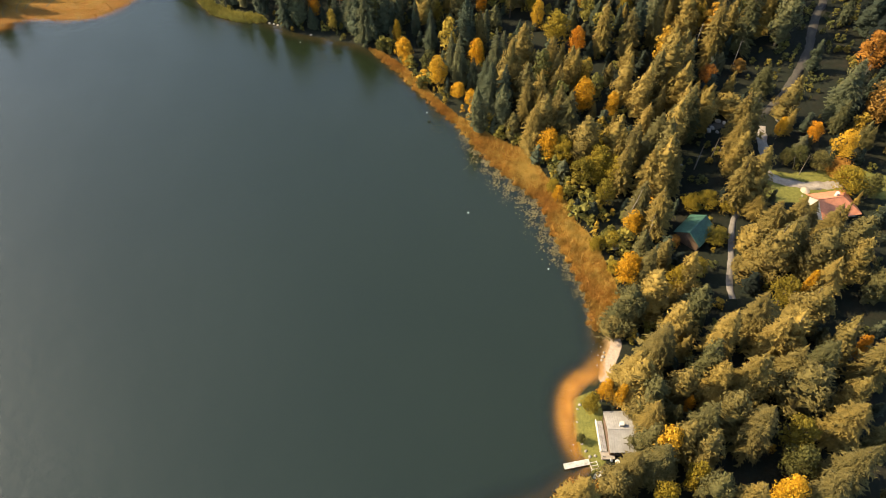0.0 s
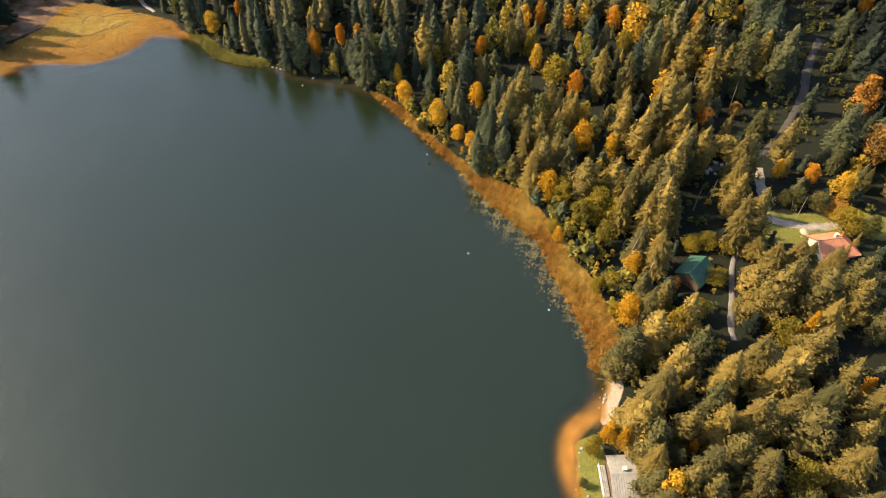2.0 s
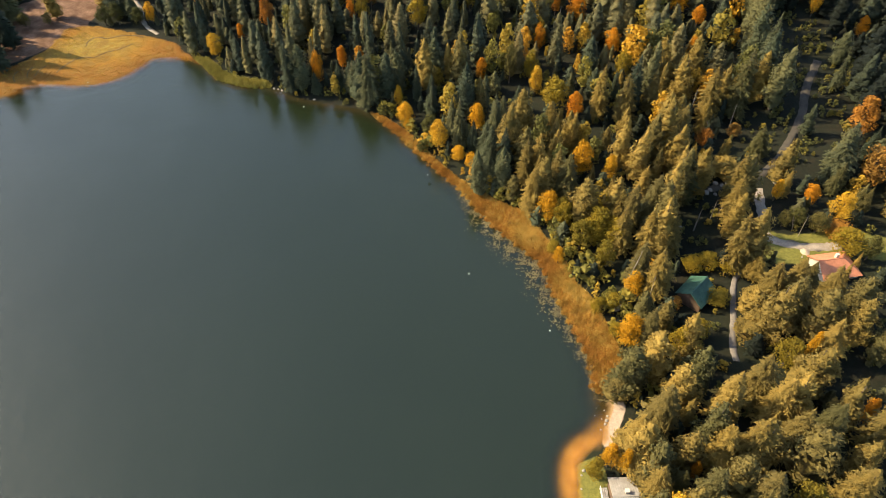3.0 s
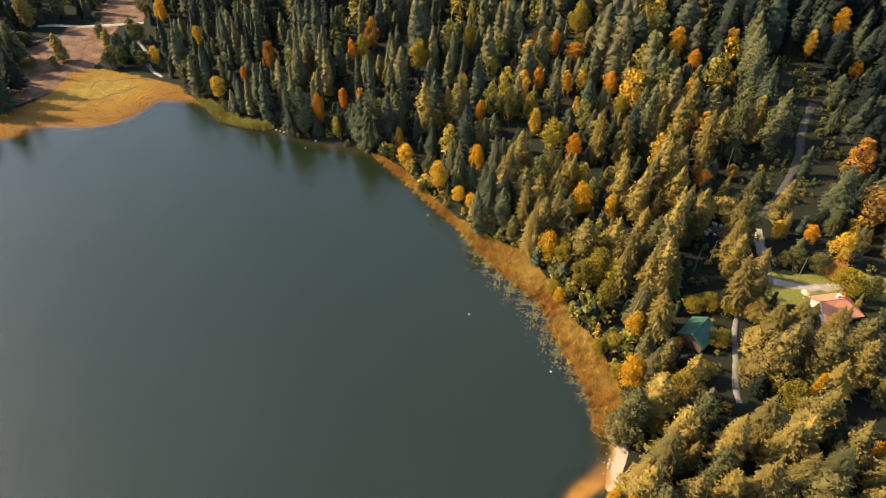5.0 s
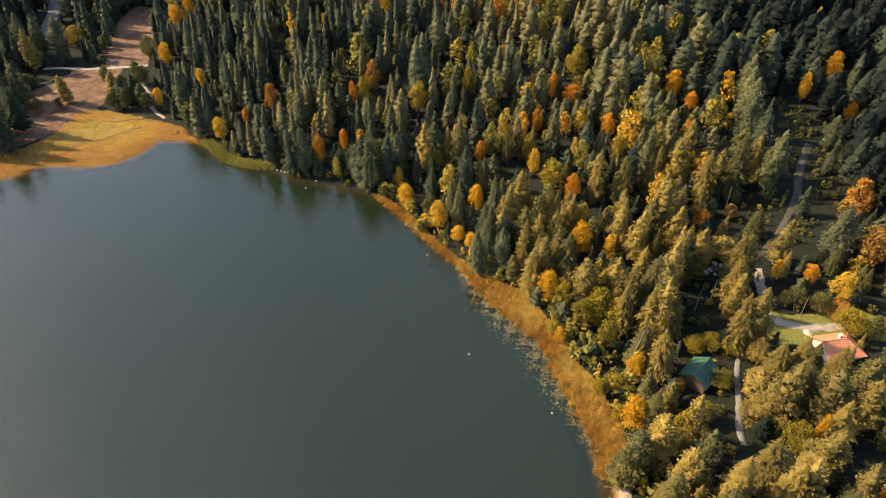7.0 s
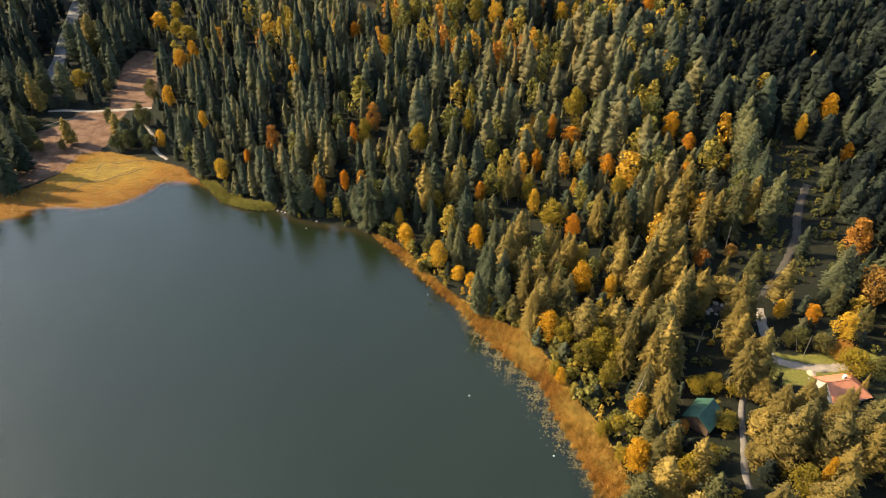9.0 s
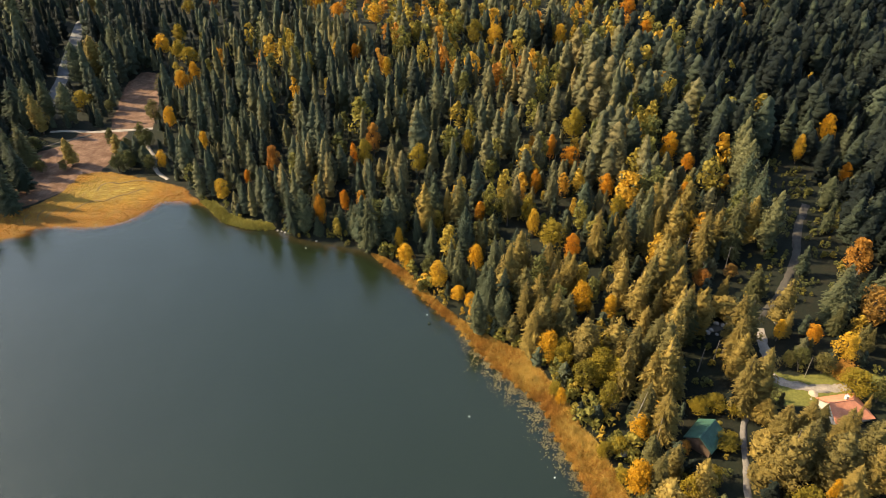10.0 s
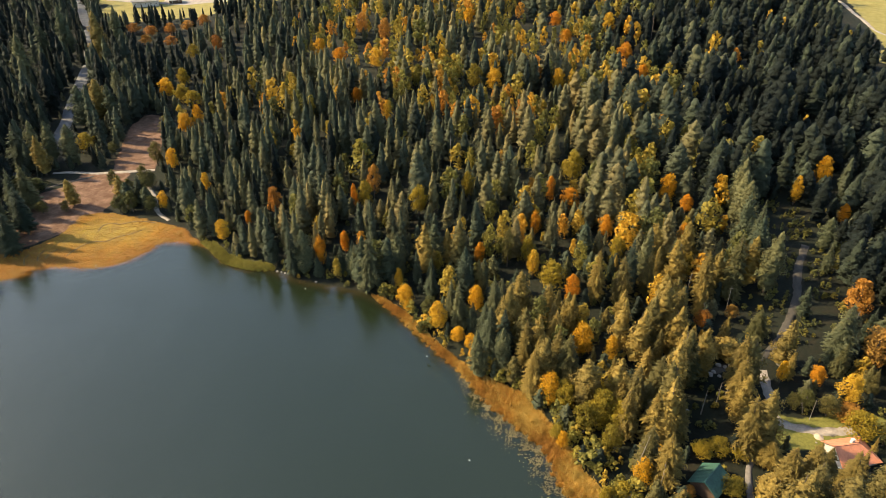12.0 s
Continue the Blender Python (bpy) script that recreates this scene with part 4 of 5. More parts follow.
cand = np.concatenate([scatter(28, 190, 32, 145, 7.0), scatter(-60, 28, 32, 145, 5.0), scatter(-60, 190, 145, 260, 5.4), scatter(-200, -60, 32, 260, 4.8), scatter(-260, 250, 260, 400, 5.8), scatter(-420, 420, 400, 690, 7.4)])
cx, cy = cand.T
near_d = inland(cx, cy)
stand = np.sin(cx * .11 + 1.7 * np.sin(cy * .043)) * np.sin(cy * .097 + 1.3 * np.sin(cx * .051)) + 0.5 * np.sin(cx * .29 + cy * .17) * np.sin(cy * .23 - cx * .13)
hgt = 23.5 - 15.0 * rng.beta(1.3, 1.5, len(cx)) * np.where(near_d < 12, 0.8, 1.0) + 2.5 * np.clip(stand, -1, 1)
hgt = hgt + np.where((cx > 70) & (cx < 130) & (cy > 150) & (cy < 340), 3.0, 0.0)
hgt = hgt + np.where((cx < -172) & (cy > 280) & (cy < 420), 4.0, 0.0)
hollow = (cx > 95) & (cy > 150) & (cy < 340)
keep = (rng.uniform(size=len(cx)) < np.where(hollow, 0.85, np.where((stand < -0.45) | ((cx > 28) & (cy < 125)), 0.55, 0.97))) & (near_d > np.where(cx < -20, 0.9, 2.2)) & (np.abs(cx) < 0.70 * cy + 58) & ~open_sight(cx, cy, hgt)
P = np.array(placed)
for px, py, ph, pw in P:
    keep &= (cx - px) ** 2 + (cy - py) ** 2 > (1.6 + 0.36 * pw) ** 2
# the forest before the single autumn trees stays lower than their crowns
FARM_VIEW = [(-243, 590, 5, 24), (-222, 600, 4, 16), (-262, 580, 1, 16), (-205, 590, 1, 30)]
for rows in (GOLD, GOLD_B, ORANGE, RUST, YELLOWGREEN, YELLOWGREEN_B, FARM_VIEW):
    for px, py, ph, pw in rows:
        far = math.hypot(px, py)
        along, across = (cx * px + cy * py) / far, np.abs(cx * py - cy * px) / far
        top = 141 * (1 - along * (141 - 0.48 * ph) / (far * 141)) - 1.0
        front = (across < 0.5 * pw + 1.6) & (along < far) & (top < hgt)
        hgt = np.where(front, np.maximum(top, 4.0), hgt)
        keep &= ~(front & (top < 5.5))
cx, cy, hgt = cx[keep], cy[keep], hgt[keep]

rr = np.hypot(cx, cy)
leafy = rng.uniform(size=len(cx)) < np.where((cy > 330) & (cx > -90) & (cx < 130), 0.46 - 0.2 * np.sign(np.sin(cx * .055 + cy * .03) - 0.2), np.where((cx > 0) & (cx < 112), np.where(cy < 180, 0.15, 0.34), np.where(cx < -150, 0.0, np.where(cx < 0, 0.09, 0.05))))
leafy &= rr > 150
order = np.argsort(rr)
near = [i for i in order if not leafy[i]][:140]
isnear = np.zeros(len(cx), bool)
isnear[near] = True
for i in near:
    plant(lit_or_shaded(cx[i], cy[i], rng.uniform()), float(cx[i]), float(cy[i]), float(hgt[i]), float(hgt[i] * rng.uniform(0.28, 0.46)), 20, 5.6)
for ob, m in first:
    ob.matrix_basis = m


def merge(name, items, material, label, category):
    """One object out of many small trees: items of (verts, faces, x, y, z, width scale, height scale, turn, tint)."""
    V, F, T, n = [], [], [], 0
    for v, f, x, y, z, sw, sh, turn, tint in items:
        c, s = math.cos(turn), math.sin(turn)
        V.append(np.stack([(v[:, 0] * c - v[:, 1] * s) * sw + x, (v[:, 0] * s + v[:, 1] * c) * sw + y, v[:, 2] * sh + z], 1))
        F.append(f + n)
        T.append(np.full(len(v), tint))
        n += len(v)
    return tagged(new(name, np_mesh(name, np.concatenate(V), np.concatenate(F), material, {"tint": np.concatenate(T)})), label, category, kind="stuff")


zs = ground(cx, cy)
LUM = [[lumpy_mesh(500 + k, 11, 11, 420, 0.42, 1.1 + 0.42 * k) for k in range(7)], [lumpy_mesh(520 + k, 8, 9, 240, 0.48, 1.1 + 0.42 * k) for k in range(7)], [lumpy_mesh(540 + k, 6, 8, 110, 0.62, 1.1 + 0.42 * k) for k in range(7)]]
LEA = [[leafy_mesh(600 + k, 650, 0.36, 13) for k in range(4)], [leafy_mesh(620 + k, 340, 0.5, 12) for k in range(4)], [leafy_mesh(640 + k, 130, 0.78, 10) for k in range(4)]]
SHA = [shaggy_mesh(560 + k, 620, 0.42, 36, 1.2 + 0.25 * k) for k in range(6)]
spruce_items, leaf_items = [], []
for i in range(len(cx)):
    if isnear[i]:
        continue
    lod = 0 if rr[i] < 230 else 1 if rr[i] < 380 else 2
    # tint drops to the right and far left, painting the shaded sides of the forest
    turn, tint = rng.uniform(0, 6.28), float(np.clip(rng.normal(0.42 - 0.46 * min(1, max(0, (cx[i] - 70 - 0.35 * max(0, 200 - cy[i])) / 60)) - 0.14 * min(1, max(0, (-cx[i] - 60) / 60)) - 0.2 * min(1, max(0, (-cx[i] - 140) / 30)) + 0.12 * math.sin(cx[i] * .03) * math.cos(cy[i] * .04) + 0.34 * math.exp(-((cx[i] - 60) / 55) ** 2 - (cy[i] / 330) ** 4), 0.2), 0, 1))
    if leafy[i]:
        v, f = LEA[lod][rng.randint(4)]
        hh = hgt[i] * 0.8
        leaf_items.append((v, f, cx[i], cy[i], zs[i], hh / 11.6 * rng.uniform(0.7, 1.05), hh / 11.6, turn, rng.uniform()))
    else:
        v, f = SHA[rng.randint(6)] if lod == 0 and rng.uniform() < 0.5 else LUM[lod][rng.randint(7) if cx[i] > 40 else rng.randint(3)]
        slim = 0.80 + 0.36 * min(1, max(0, (cx[i] + 50) / 150)) + 0.1 * lod
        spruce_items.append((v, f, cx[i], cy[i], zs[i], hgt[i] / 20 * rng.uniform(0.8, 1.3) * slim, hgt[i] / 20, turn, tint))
merge("spruce_forest", spruce_items, M_FOREST, "dense dark green spruce forest on gently rising land, shade at its sides put into the colour", "forest")
merge("autumn_wood", leaf_items, M_AUTUMN, "scattered autumn broadleaf trees, ochre to olive, in the forest", "forest")


def undergrowth():
    """Low bushes: close along the forest edge, loose under the trees and in the clearings."""
    r = np.random.RandomState(21)
    shrub = [leafy_mesh(700 + k, 100, 0.72, 7) for k in range(4)]
    a = scatter(-60, 190, 34, 260, 4.2)
    d = inland(a[:, 0], a[:, 1])
    edge = np.where(seg_dist(a[:, 0], a[:, 1], REED_STRIP) < 16, 1.0, 0.5)
    ok = (d > 0.6) & (r.uniform(size=len(a)) < edge) & (np.abs(a[:, 0]) < 0.7 * a[:, 1] + 50)
    for poly in (REED_STRIP, LAWN, HOUSE_LAWN, BEACH):
        ok &= ~inside(a[:, 0], a[:, 1], poly)
    for line in (DRIVE, FOOTPATH, UPHILL):
        ok &= seg_dist(a[:, 0], a[:, 1], polyline(line, 3), False) > 3.2
    for bx, by in ((99.8, 120), (63, 112.5), (37.4, 59.6)):
        ok &= np.hypot(a[:, 0] - bx, a[:, 1] - by) > 7
    b = scatter(-110, -20, 190, 240, 3.4)
    db = inland(b[:, 0], b[:, 1])
    b = b[(db > 0.2) & (db < 5) & ~inside(b[:, 0], b[:, 1], BAY_SEDGE) & ~inside(b[:, 0], b[:, 1], BAY_REED)]
    scrub = scatter(58, 150, 125, 255, 2.3)
    sparse = np.zeros(len(scrub), bool)
    for poly in NO_TREES[10:12]:
        sparse |= inside(scrub[:, 0], scrub[:, 1], poly)
    for line in (DRIVE, FOOTPATH, UPHILL):
        sparse &= seg_dist(scrub[:, 0], scrub[:, 1], polyline(line, 3), False) > 2.4
    taken = r.uniform(size=len(scrub)) < 0.45
    fringe = scatter(-22, 62, 84, 198, 2.3)
    fd = seg_dist(fringe[:, 0], fringe[:, 1], REED_STRIP)
    fringe = fringe[(fd < np.where(fringe[:, 1] < 135, 7.0, 3.2)) & ~inside(fringe[:, 0], fringe[:, 1], REED_STRIP) & (inland(fringe[:, 0], fringe[:, 1]) > 2.0) & (r.uniform(size=len(fringe)) < 0.75)]
    pts = np.concatenate([fringe, a[ok], b, scrub[sparse & taken]])
    z = ground(pts[:, 0], pts[:, 1])
    items = []
    first_scrub = len(pts) - int(np.sum(sparse & taken))
    for k, ((x, y), h) in enumerate(zip(pts, z)):
        v, f = shrub[r.randint(4)]
        sc = r.uniform(0.30, 0.72) if k < len(fringe) else r.uniform(0.30, 0.55) if -10 < x < 62 and 92 < y < 165 else r.uniform(0.16, 0.36)
        items.append((v - [0, 0, 2.6], f, x, y, h, sc * r.uniform(0.9, 1.6), sc, r.uniform(0, 6.28), 0.3 * r.uniform() if k >= first_scrub else min(0.9, r.beta(1.1, 2.6) + (0.15 if sc > 0.36 else 0))))
    merge("undergrowth", items, M_AUTUMN, "low olive and ochre bushes along the forest edge", "bushes")


undergrowth()


def young_spruces():
    """Young trees that fill the gaps of the forest."""
    r = np.random.RandomState(33)
    small = [lumpy_mesh(720 + k, 5, 7, 50, 0.8, 1.3 + 0.2 * k) for k in range(4)]
    a = np.concatenate([scatter(-60, 190, 60, 260, 6.0), scatter(-200, -60, 212, 300, 6.0), scatter(-260, 260, 260, 400, 7.5)])
    x, y = a.T
    ok = (inland(x, y) > 4) & (np.abs(x) < 0.7 * y + 55) & ~open_sight(x, y, np.full(len(x), 5.0))
    for px, py, ph, pw in placed:
        ok &= (x - px) ** 2 + (y - py) ** 2 > 1.5 ** 2
    x, y = x[ok], y[ok]
    items = []
    for px, py, pz in zip(x, y, ground(x, y)):
        v, f = small[r.randint(4)]
        h = r.uniform(3.0, 8.5)
        items.append((v - [0, 0, 2.0], f, px, py, pz, h / 20 * r.uniform(1.3, 2.2), h / 18, r.uniform(0, 6.28), float(r.beta(1.2, 4.0))))
    merge("young_spruces", items, M_FOREST, "young dark spruces filling gaps between taller trees", "young trees")


young_spruces()


# ---- reeds and lily pads ----
def blades(name, poly, count, tall, material, label, seed, reach=2.0, uneven=0.3):
    r = np.random.RandomState(seed)
    p = np.array(poly)
    x, y = r.uniform(p[:, 0].min(), p[:, 0].max(), count * 4), r.uniform(p[:, 1].min(), p[:, 1].max(), count * 4)
    d = inland(x, y)
    rag = np.sin(x * 1.7 + y * .6) * np.sin(y * 1.9 - x * .8)
    ok = inside(x, y, poly) & (d > -1.2 + 1.1 * rag)
    x, y = x[ok][:count], y[ok][:count]
    z = np.maximum(ground(x, y), -0.05)
    n = len(x)
    k = 3
    a = r.uniform(0, 6.28, (n, k))
    w = r.uniform(0.05, 0.13, (n, k))
    tuft = 0.5 + 0.5 * np.sin(x * 2.1 + 1.3 * np.sin(y * .9)) * np.sin(y * 1.7 + 1.1 * np.sin(x * .8))
    h = tall * r.uniform(0.5, 1.2, (n, k)) * (0.45 + 0.75 * tuft[:, None])
    lx, ly = r.normal(0, 0.3 * tall, (n, k)), r.normal(0, 0.3 * tall, (n, k))
    px, py = x[:, None] + r.normal(0, 0.2, (n, k)), y[:, None] + r.normal(0, 0.2, (n, k))
    zz = np.repeat(z[:, None], k, 1)
    V = np.stack([np.stack([px - w * np.cos(a), py - w * np.sin(a), zz - .05], -1), np.stack([px + w * np.cos(a), py + w * np.sin(a), zz - .05], -1), np.stack([px + lx, py + ly, zz + h], -1)], 2)
    tint = np.repeat(np.clip(0.5 + 0.3 * np.sin(x * .5 + y * .2) * np.cos(y * .37) + 0.3 * np.sin(x * .21 - y * .16) + 0.3 * (tuft - 0.5) + 0.25 * np.clip(d[ok][:count] / reach - 1, -1, 1) + r.normal(0, uneven, n), 0, 1), k * 3)
    F = np.arange(n * k * 3).reshape(-1, 3)
    return tagged(new(name, np_mesh(name, V.reshape(-1, 3), F, material, {"tint": tint})), label, "reeds", kind="stuff")


blades("reed_bed", REED_STRIP, 60000, 1.0, M_REED, "strip of rust-orange dry reeds along the shore", 1)
blades("sedge_meadow", BAY_SEDGE, 12000, 0.22, M_SEDGE, "ochre sedge meadow at the head of the bay", 2, reach=14.0, uneven=0.12)
blades("green_reed_bed", BAY_REED, 5200, 1.5, M_REEDGREEN, "pale green reed belt in the bay", 3)
blades("shore_reed_clump", [(20, 45), (26, 51), (34, 50), (36, 44), (28, 38)], 1500, 1.2, M_REED, "rust-coloured reed clump beside the jetty", 4)


def lily_pads():
    """Pads in a loose belt of clumps off the reeds, thickest in the middle of the bay's curve."""
    r = np.random.RandomState(8)
    x, y = r.uniform(0, 42, 90000), r.uniform(84, 170, 90000)
    d = -inland(x, y)
    u = np.clip((165 - y) / 80, 0, 1)
    wide = 1.3 + 4.0 * np.sin(3.1 * u) ** 1.4
    clump = np.sin(x * .9 + y * .55) * np.sin(x * .45 - y * 1.05) + 0.6 * np.sin(x * 2.3 + 1.7 * y) * np.sin(1.9 * x - 2.6 * y)
    thick = np.exp(-((d - 0.5 * wide) / (0.62 * wide)) ** 2) * np.clip(0.55 + 0.8 * clump, 0.04, 1) * np.where(u < 0.12, 0.3, 1.0)
    ok = (d > 0.1) & (y > 84) & (r.uniform(size=len(x)) < thick) & (x > 4)
    x, y = x[ok][:7000], y[ok][:7000]
    n = len(x)
    size = r.uniform(0.07, 0.19, n)
    a = r.uniform(0, 6.28, (n, 1)) + np.arange(6) * 1.02
    z = 0.02 + r.uniform(0, 0.05, (n, 6))
    V = np.stack([x[:, None] + size[:, None] * np.cos(a), y[:, None] + size[:, None] * np.sin(a), z], -1).reshape(-1, 3)
    i = np.arange(n)[:, None] * 6
    F = np.concatenate([i + [0, k, k + 1] for k in range(1, 5)])
    ob = new("lily_pads", np_mesh("lily_pads", V, F, M_PAD))
    return tagged(ob, "floating lily pads in a loose belt off the reeds", "water lilies", kind="stuff")


lily_pads()


# ---- buildings ----
def box(bm, x0, x1, y0, y1, z0, z1):
    v = [bm.verts.new(c) for c in ((x0, y0, z0), (x1, y0, z0), (x1, y1, z0), (x0, y1, z0), (x0, y0, z1), (x1, y0, z1), (x1, y1, z1), (x0, y1, z1))]
    for q in ((0, 3, 2, 1), (4, 5, 6, 7), (0, 1, 5, 4), (1, 2, 6, 5), (2, 3, 7, 6), (3, 0, 4, 7)):
        bm.faces.new([v[k] for k in q])
    return bm


def boxes(*rows):
    bm = bmesh.new()
    for r in rows:
        box(bm, *r)
    return bm


def slab(p, q, r, s, thick):
    """A sloping slab over four corners."""
    bm = bmesh.new()
    n = (Vector(q) - Vector(p)).cross(Vector(r) - Vector(p)).normalized() * thick
    if s == p:
        lo = [bm.verts.new(Vector(c)) for c in (p, q, r)]
        hi = [bm.verts.new(Vector(c) + n) for c in (p, q, r)]
        bm.faces.new(lo[::-1])
        bm.faces.new(hi)
        for k in range(3):
            bm.faces.new((lo[k], lo[(k + 1) % 3], hi[(k + 1) % 3], hi[k]))
        return bm
    lo = [bm.verts.new(Vector(c)) for c in (p, q, r, s)]
    hi = [bm.verts.new(Vector(c) + n) for c in (p, q, r, s)]
    bm.faces.new(lo[::-1])
    bm.faces.new(hi)
    for k in range(4):
        bm.faces.new((lo[k], lo[(k + 1) % 4], hi[(k + 1) % 4], hi[k]))
    return bm


def house(name, x, y, turn, length, width, wall, rise, over, wall_m, roof_m, label, seams=0.0, windows=3, chimney=True, sink=0.3, hip=(0.0, 0.0)):
    """A gabled house; its ridge runs along its own x axis."""
    root = tagged(new(name), label, "house")
    root.matrix_basis = pose(x, y, height(x, y) - 0.05, 0, 0, turn)
    L, W = length / 2, width / 2
    bm = bmesh.new()
    pts = [(-W, -sink), (W, -sink), (W, wall), (0, wall + rise), (-W, wall)]
    a = [bm.verts.new((-L, p, z)) for p, z in pts]
    b = [bm.verts.new((L, p, min(z, wall + 0.02) if hip[1] else z)) for p, z in pts]
    if hip[1]:
        a[3].co.x, b[3].co = -L, Vector((L - hip[1], 0, wall + rise - 0.02))
    bm.faces.new(a[::-1])
    bm.faces.new(b)
    for k in range(5):
        bm.faces.new((a[k], a[(k + 1) % 5], b[(k + 1) % 5], b[k]))
    bmesh.ops.recalc_face_normals(bm, faces=bm.faces)
    part("wall", bm, wall_m, root)
    slope = rise / W
    for sgn in (-1, 1):
        ridge, eave = wall + rise + 0.03, wall - over * slope + 0.03
        c = [(-L - over + hip[0], 0, ridge), (-L - over, sgn * (W + over), eave), (L + over, sgn * (W + over), eave), (L + over - hip[1], 0, ridge)]
        if sgn > 0:
            c = c[::-1]
        if hip[1]:
            e = sgn * (L + over)
            tri = [(e - sgn * hip[(sgn + 1) // 2], 0, ridge), (e, -sgn * (W + over), eave), (e, sgn * (W + over), eave)]
            if hip[(sgn + 1) // 2]:
                part("hip", slab(*tri, tri[0], 0.14), roof_m, root)
        roof = part("roof", slab(*c, 0.14), roof_m, root)
        if seams:
            n = int((2 * L + 2 * over) / seams)
            for k in range(1, n):
                sx = -L - over + k * seams
                ln = math.hypot(W + over, ridge - eave)
                rib = box(bmesh.new(), -0.03, 0.03, 0, ln, 0.0, 0.06)
                me_m = Matrix.Translation((sx, 0, ridge + 0.15)) @ Matrix.Rotation(math.atan2(eave - ridge, W + over) * sgn, 4, 'X') @ Matrix.Diagonal((1, sgn, 1, 1))
                bmesh.ops.transform(rib, matrix=me_m, verts=rib.verts)
                part("seam", rib, roof_m, roof)
    part("ridge_cap", boxes((-L - over + hip[0], L + over - hip[1], -0.14, 0.14, wall + rise + 0.12, wall + rise + 0.24)), roof_m, root)
    for k in range(windows):
        wx = -L + length * (k + 0.5) / windows
        for sgn in (-1, 1):
            y0, y1 = sorted((sgn * (W - 0.02), sgn * (W + 0.05)))
            win = part("window", boxes((wx - 0.55, wx + 0.55, y0, y1, wall * 0.4, wall * 0.4 + 1.1)), M_WHITE, root)
            y0, y1 = sorted((sgn * (W + 0.02), sgn * (W + 0.065)))
            part("pane", boxes((wx - 0.45, wx - 0.03, y0, y1, wall * 0.4 + 0.1, wall * 0.4 + 1.0)), M_GLASS, win)
            part("pane", boxes((wx + 0.03, wx + 0.45, y0, y1, wall * 0.4 + 0.1, wall * 0.4 + 1.0)), M_GLASS, win)
    part("door", boxes((L - 0.02, L + 0.06, -0.5, 0.5, 0, 2.05)), M_TIMBER, root)
    if chimney:
        part("chimney", boxes((-0.35, 0.35, 0.5, 1.2, wall + rise - 0.9, wall + rise + 0.75), (-0.42, 0.42, 0.43, 1.27, wall + rise + 0.75, wall + rise + 0.87)), M_PLASTER, root)
    return root


house("tiled_house", 101.6, 120.3, 9, 9.6, 7.4, 2.0, 2.4, 0.6, M_PLASTER, M_TILE, "white house with hipped terracotta roof at the gravel drive", windows=3, hip=(0.0, 4.2))
house("green_roofed_cabin", 64.6, 113.2, 46, 7.0, 6.4, 2.7, 2.4, 0.5, M_TIMBER, M_GREENROOF, "dark timber cabin with a green sheet metal roof", windows=2, chimney=False, seams=0.6)
house("boathouse", 37.4, 59.7, 1, 5.4, 8.4, 2.5, 1.2, 0.35, M_TIMBER, M_GREYROOF, "lakeside cabin with a weathered grey sheet roof", windows=2, seams=0.5)
house("farmhouse", -243, 596, 20, 20, 14, 5.0, 4.0, 1.0, M_PLASTER, M_GREYROOF, "large grey-roofed farmhouse at the far yard", windows=5)
house("farm_shed", -222, 606, 20, 10, 7, 3.0, 2.0, 0.6, M_TIMBER, M_GREYROOF, "small timber farm shed beside the farmhouse", windows=2, chimney=False)


def jetty():
    root = tagged(new("jetty"), "short pale plank jetty on posts over the shallow water", "jetty")
    root.matrix_basis = pose(27.9, 53.8, 0.42, 0, 0, 11)
    for k in range(18):
        x = -2.75 + k * 0.306
        part("plank", boxes((x, x + 0.29, -0.62, 0.62, 0, 0.05)), M_PLANK, root)
    for sy in (-0.45, 0.38):
        part("beam", boxes((-2.7, 2.7, sy, sy + 0.09, -0.14, -0.004)), M_PLANK, root)
        for x in (-2.5, 0, 2.4):
            part("post", tube([(x, sy + .045, -2.2, 0.07), (x, sy + .045, -0.14, 0.07)]), M_TIMBER, root)


jetty()


# ---- bare trunks, boulders and small things ----
def trunk_thing(x, y, h, lx, ly, rad, seed):
    """A bare pale trunk that leans by (lx, ly) metres at its top, with broken branch stubs."""
    r = random.Random(seed)
    root = tagged(new("bare_trunk"), "bare pale trunk of a dead spruce among living trees", "dead tree", "dead trunks in the forest")
    root.matrix_basis = Matrix.Translation((x, y, height(x, y)))
    part("trunk", tube([(0, 0, -0.4, rad * 1.2), (lx * .3, ly * .3, h * .3, rad), (lx * .68, ly * .65, h * .66, rad * .7), (lx, ly, h, rad * .25)]), M_DEADWOOD, root)
    for k in range(6):
        s, a = r.uniform(0.4, 0.95), r.uniform(0, 6.28)
        ln = r.uniform(0.5, 1.3)
        bx, by, bz = lx * s, ly * s, h * s
        part("branch", tube([(bx, by, bz, 0.05), (bx + ln * math.cos(a), by + ln * math.sin(a), bz - 0.15, 0.015)], 4), M_DEADWOOD, root)


for k, row in enumerate(BARE_TRUNKS):
    trunk_thing(*row, 900 + k)


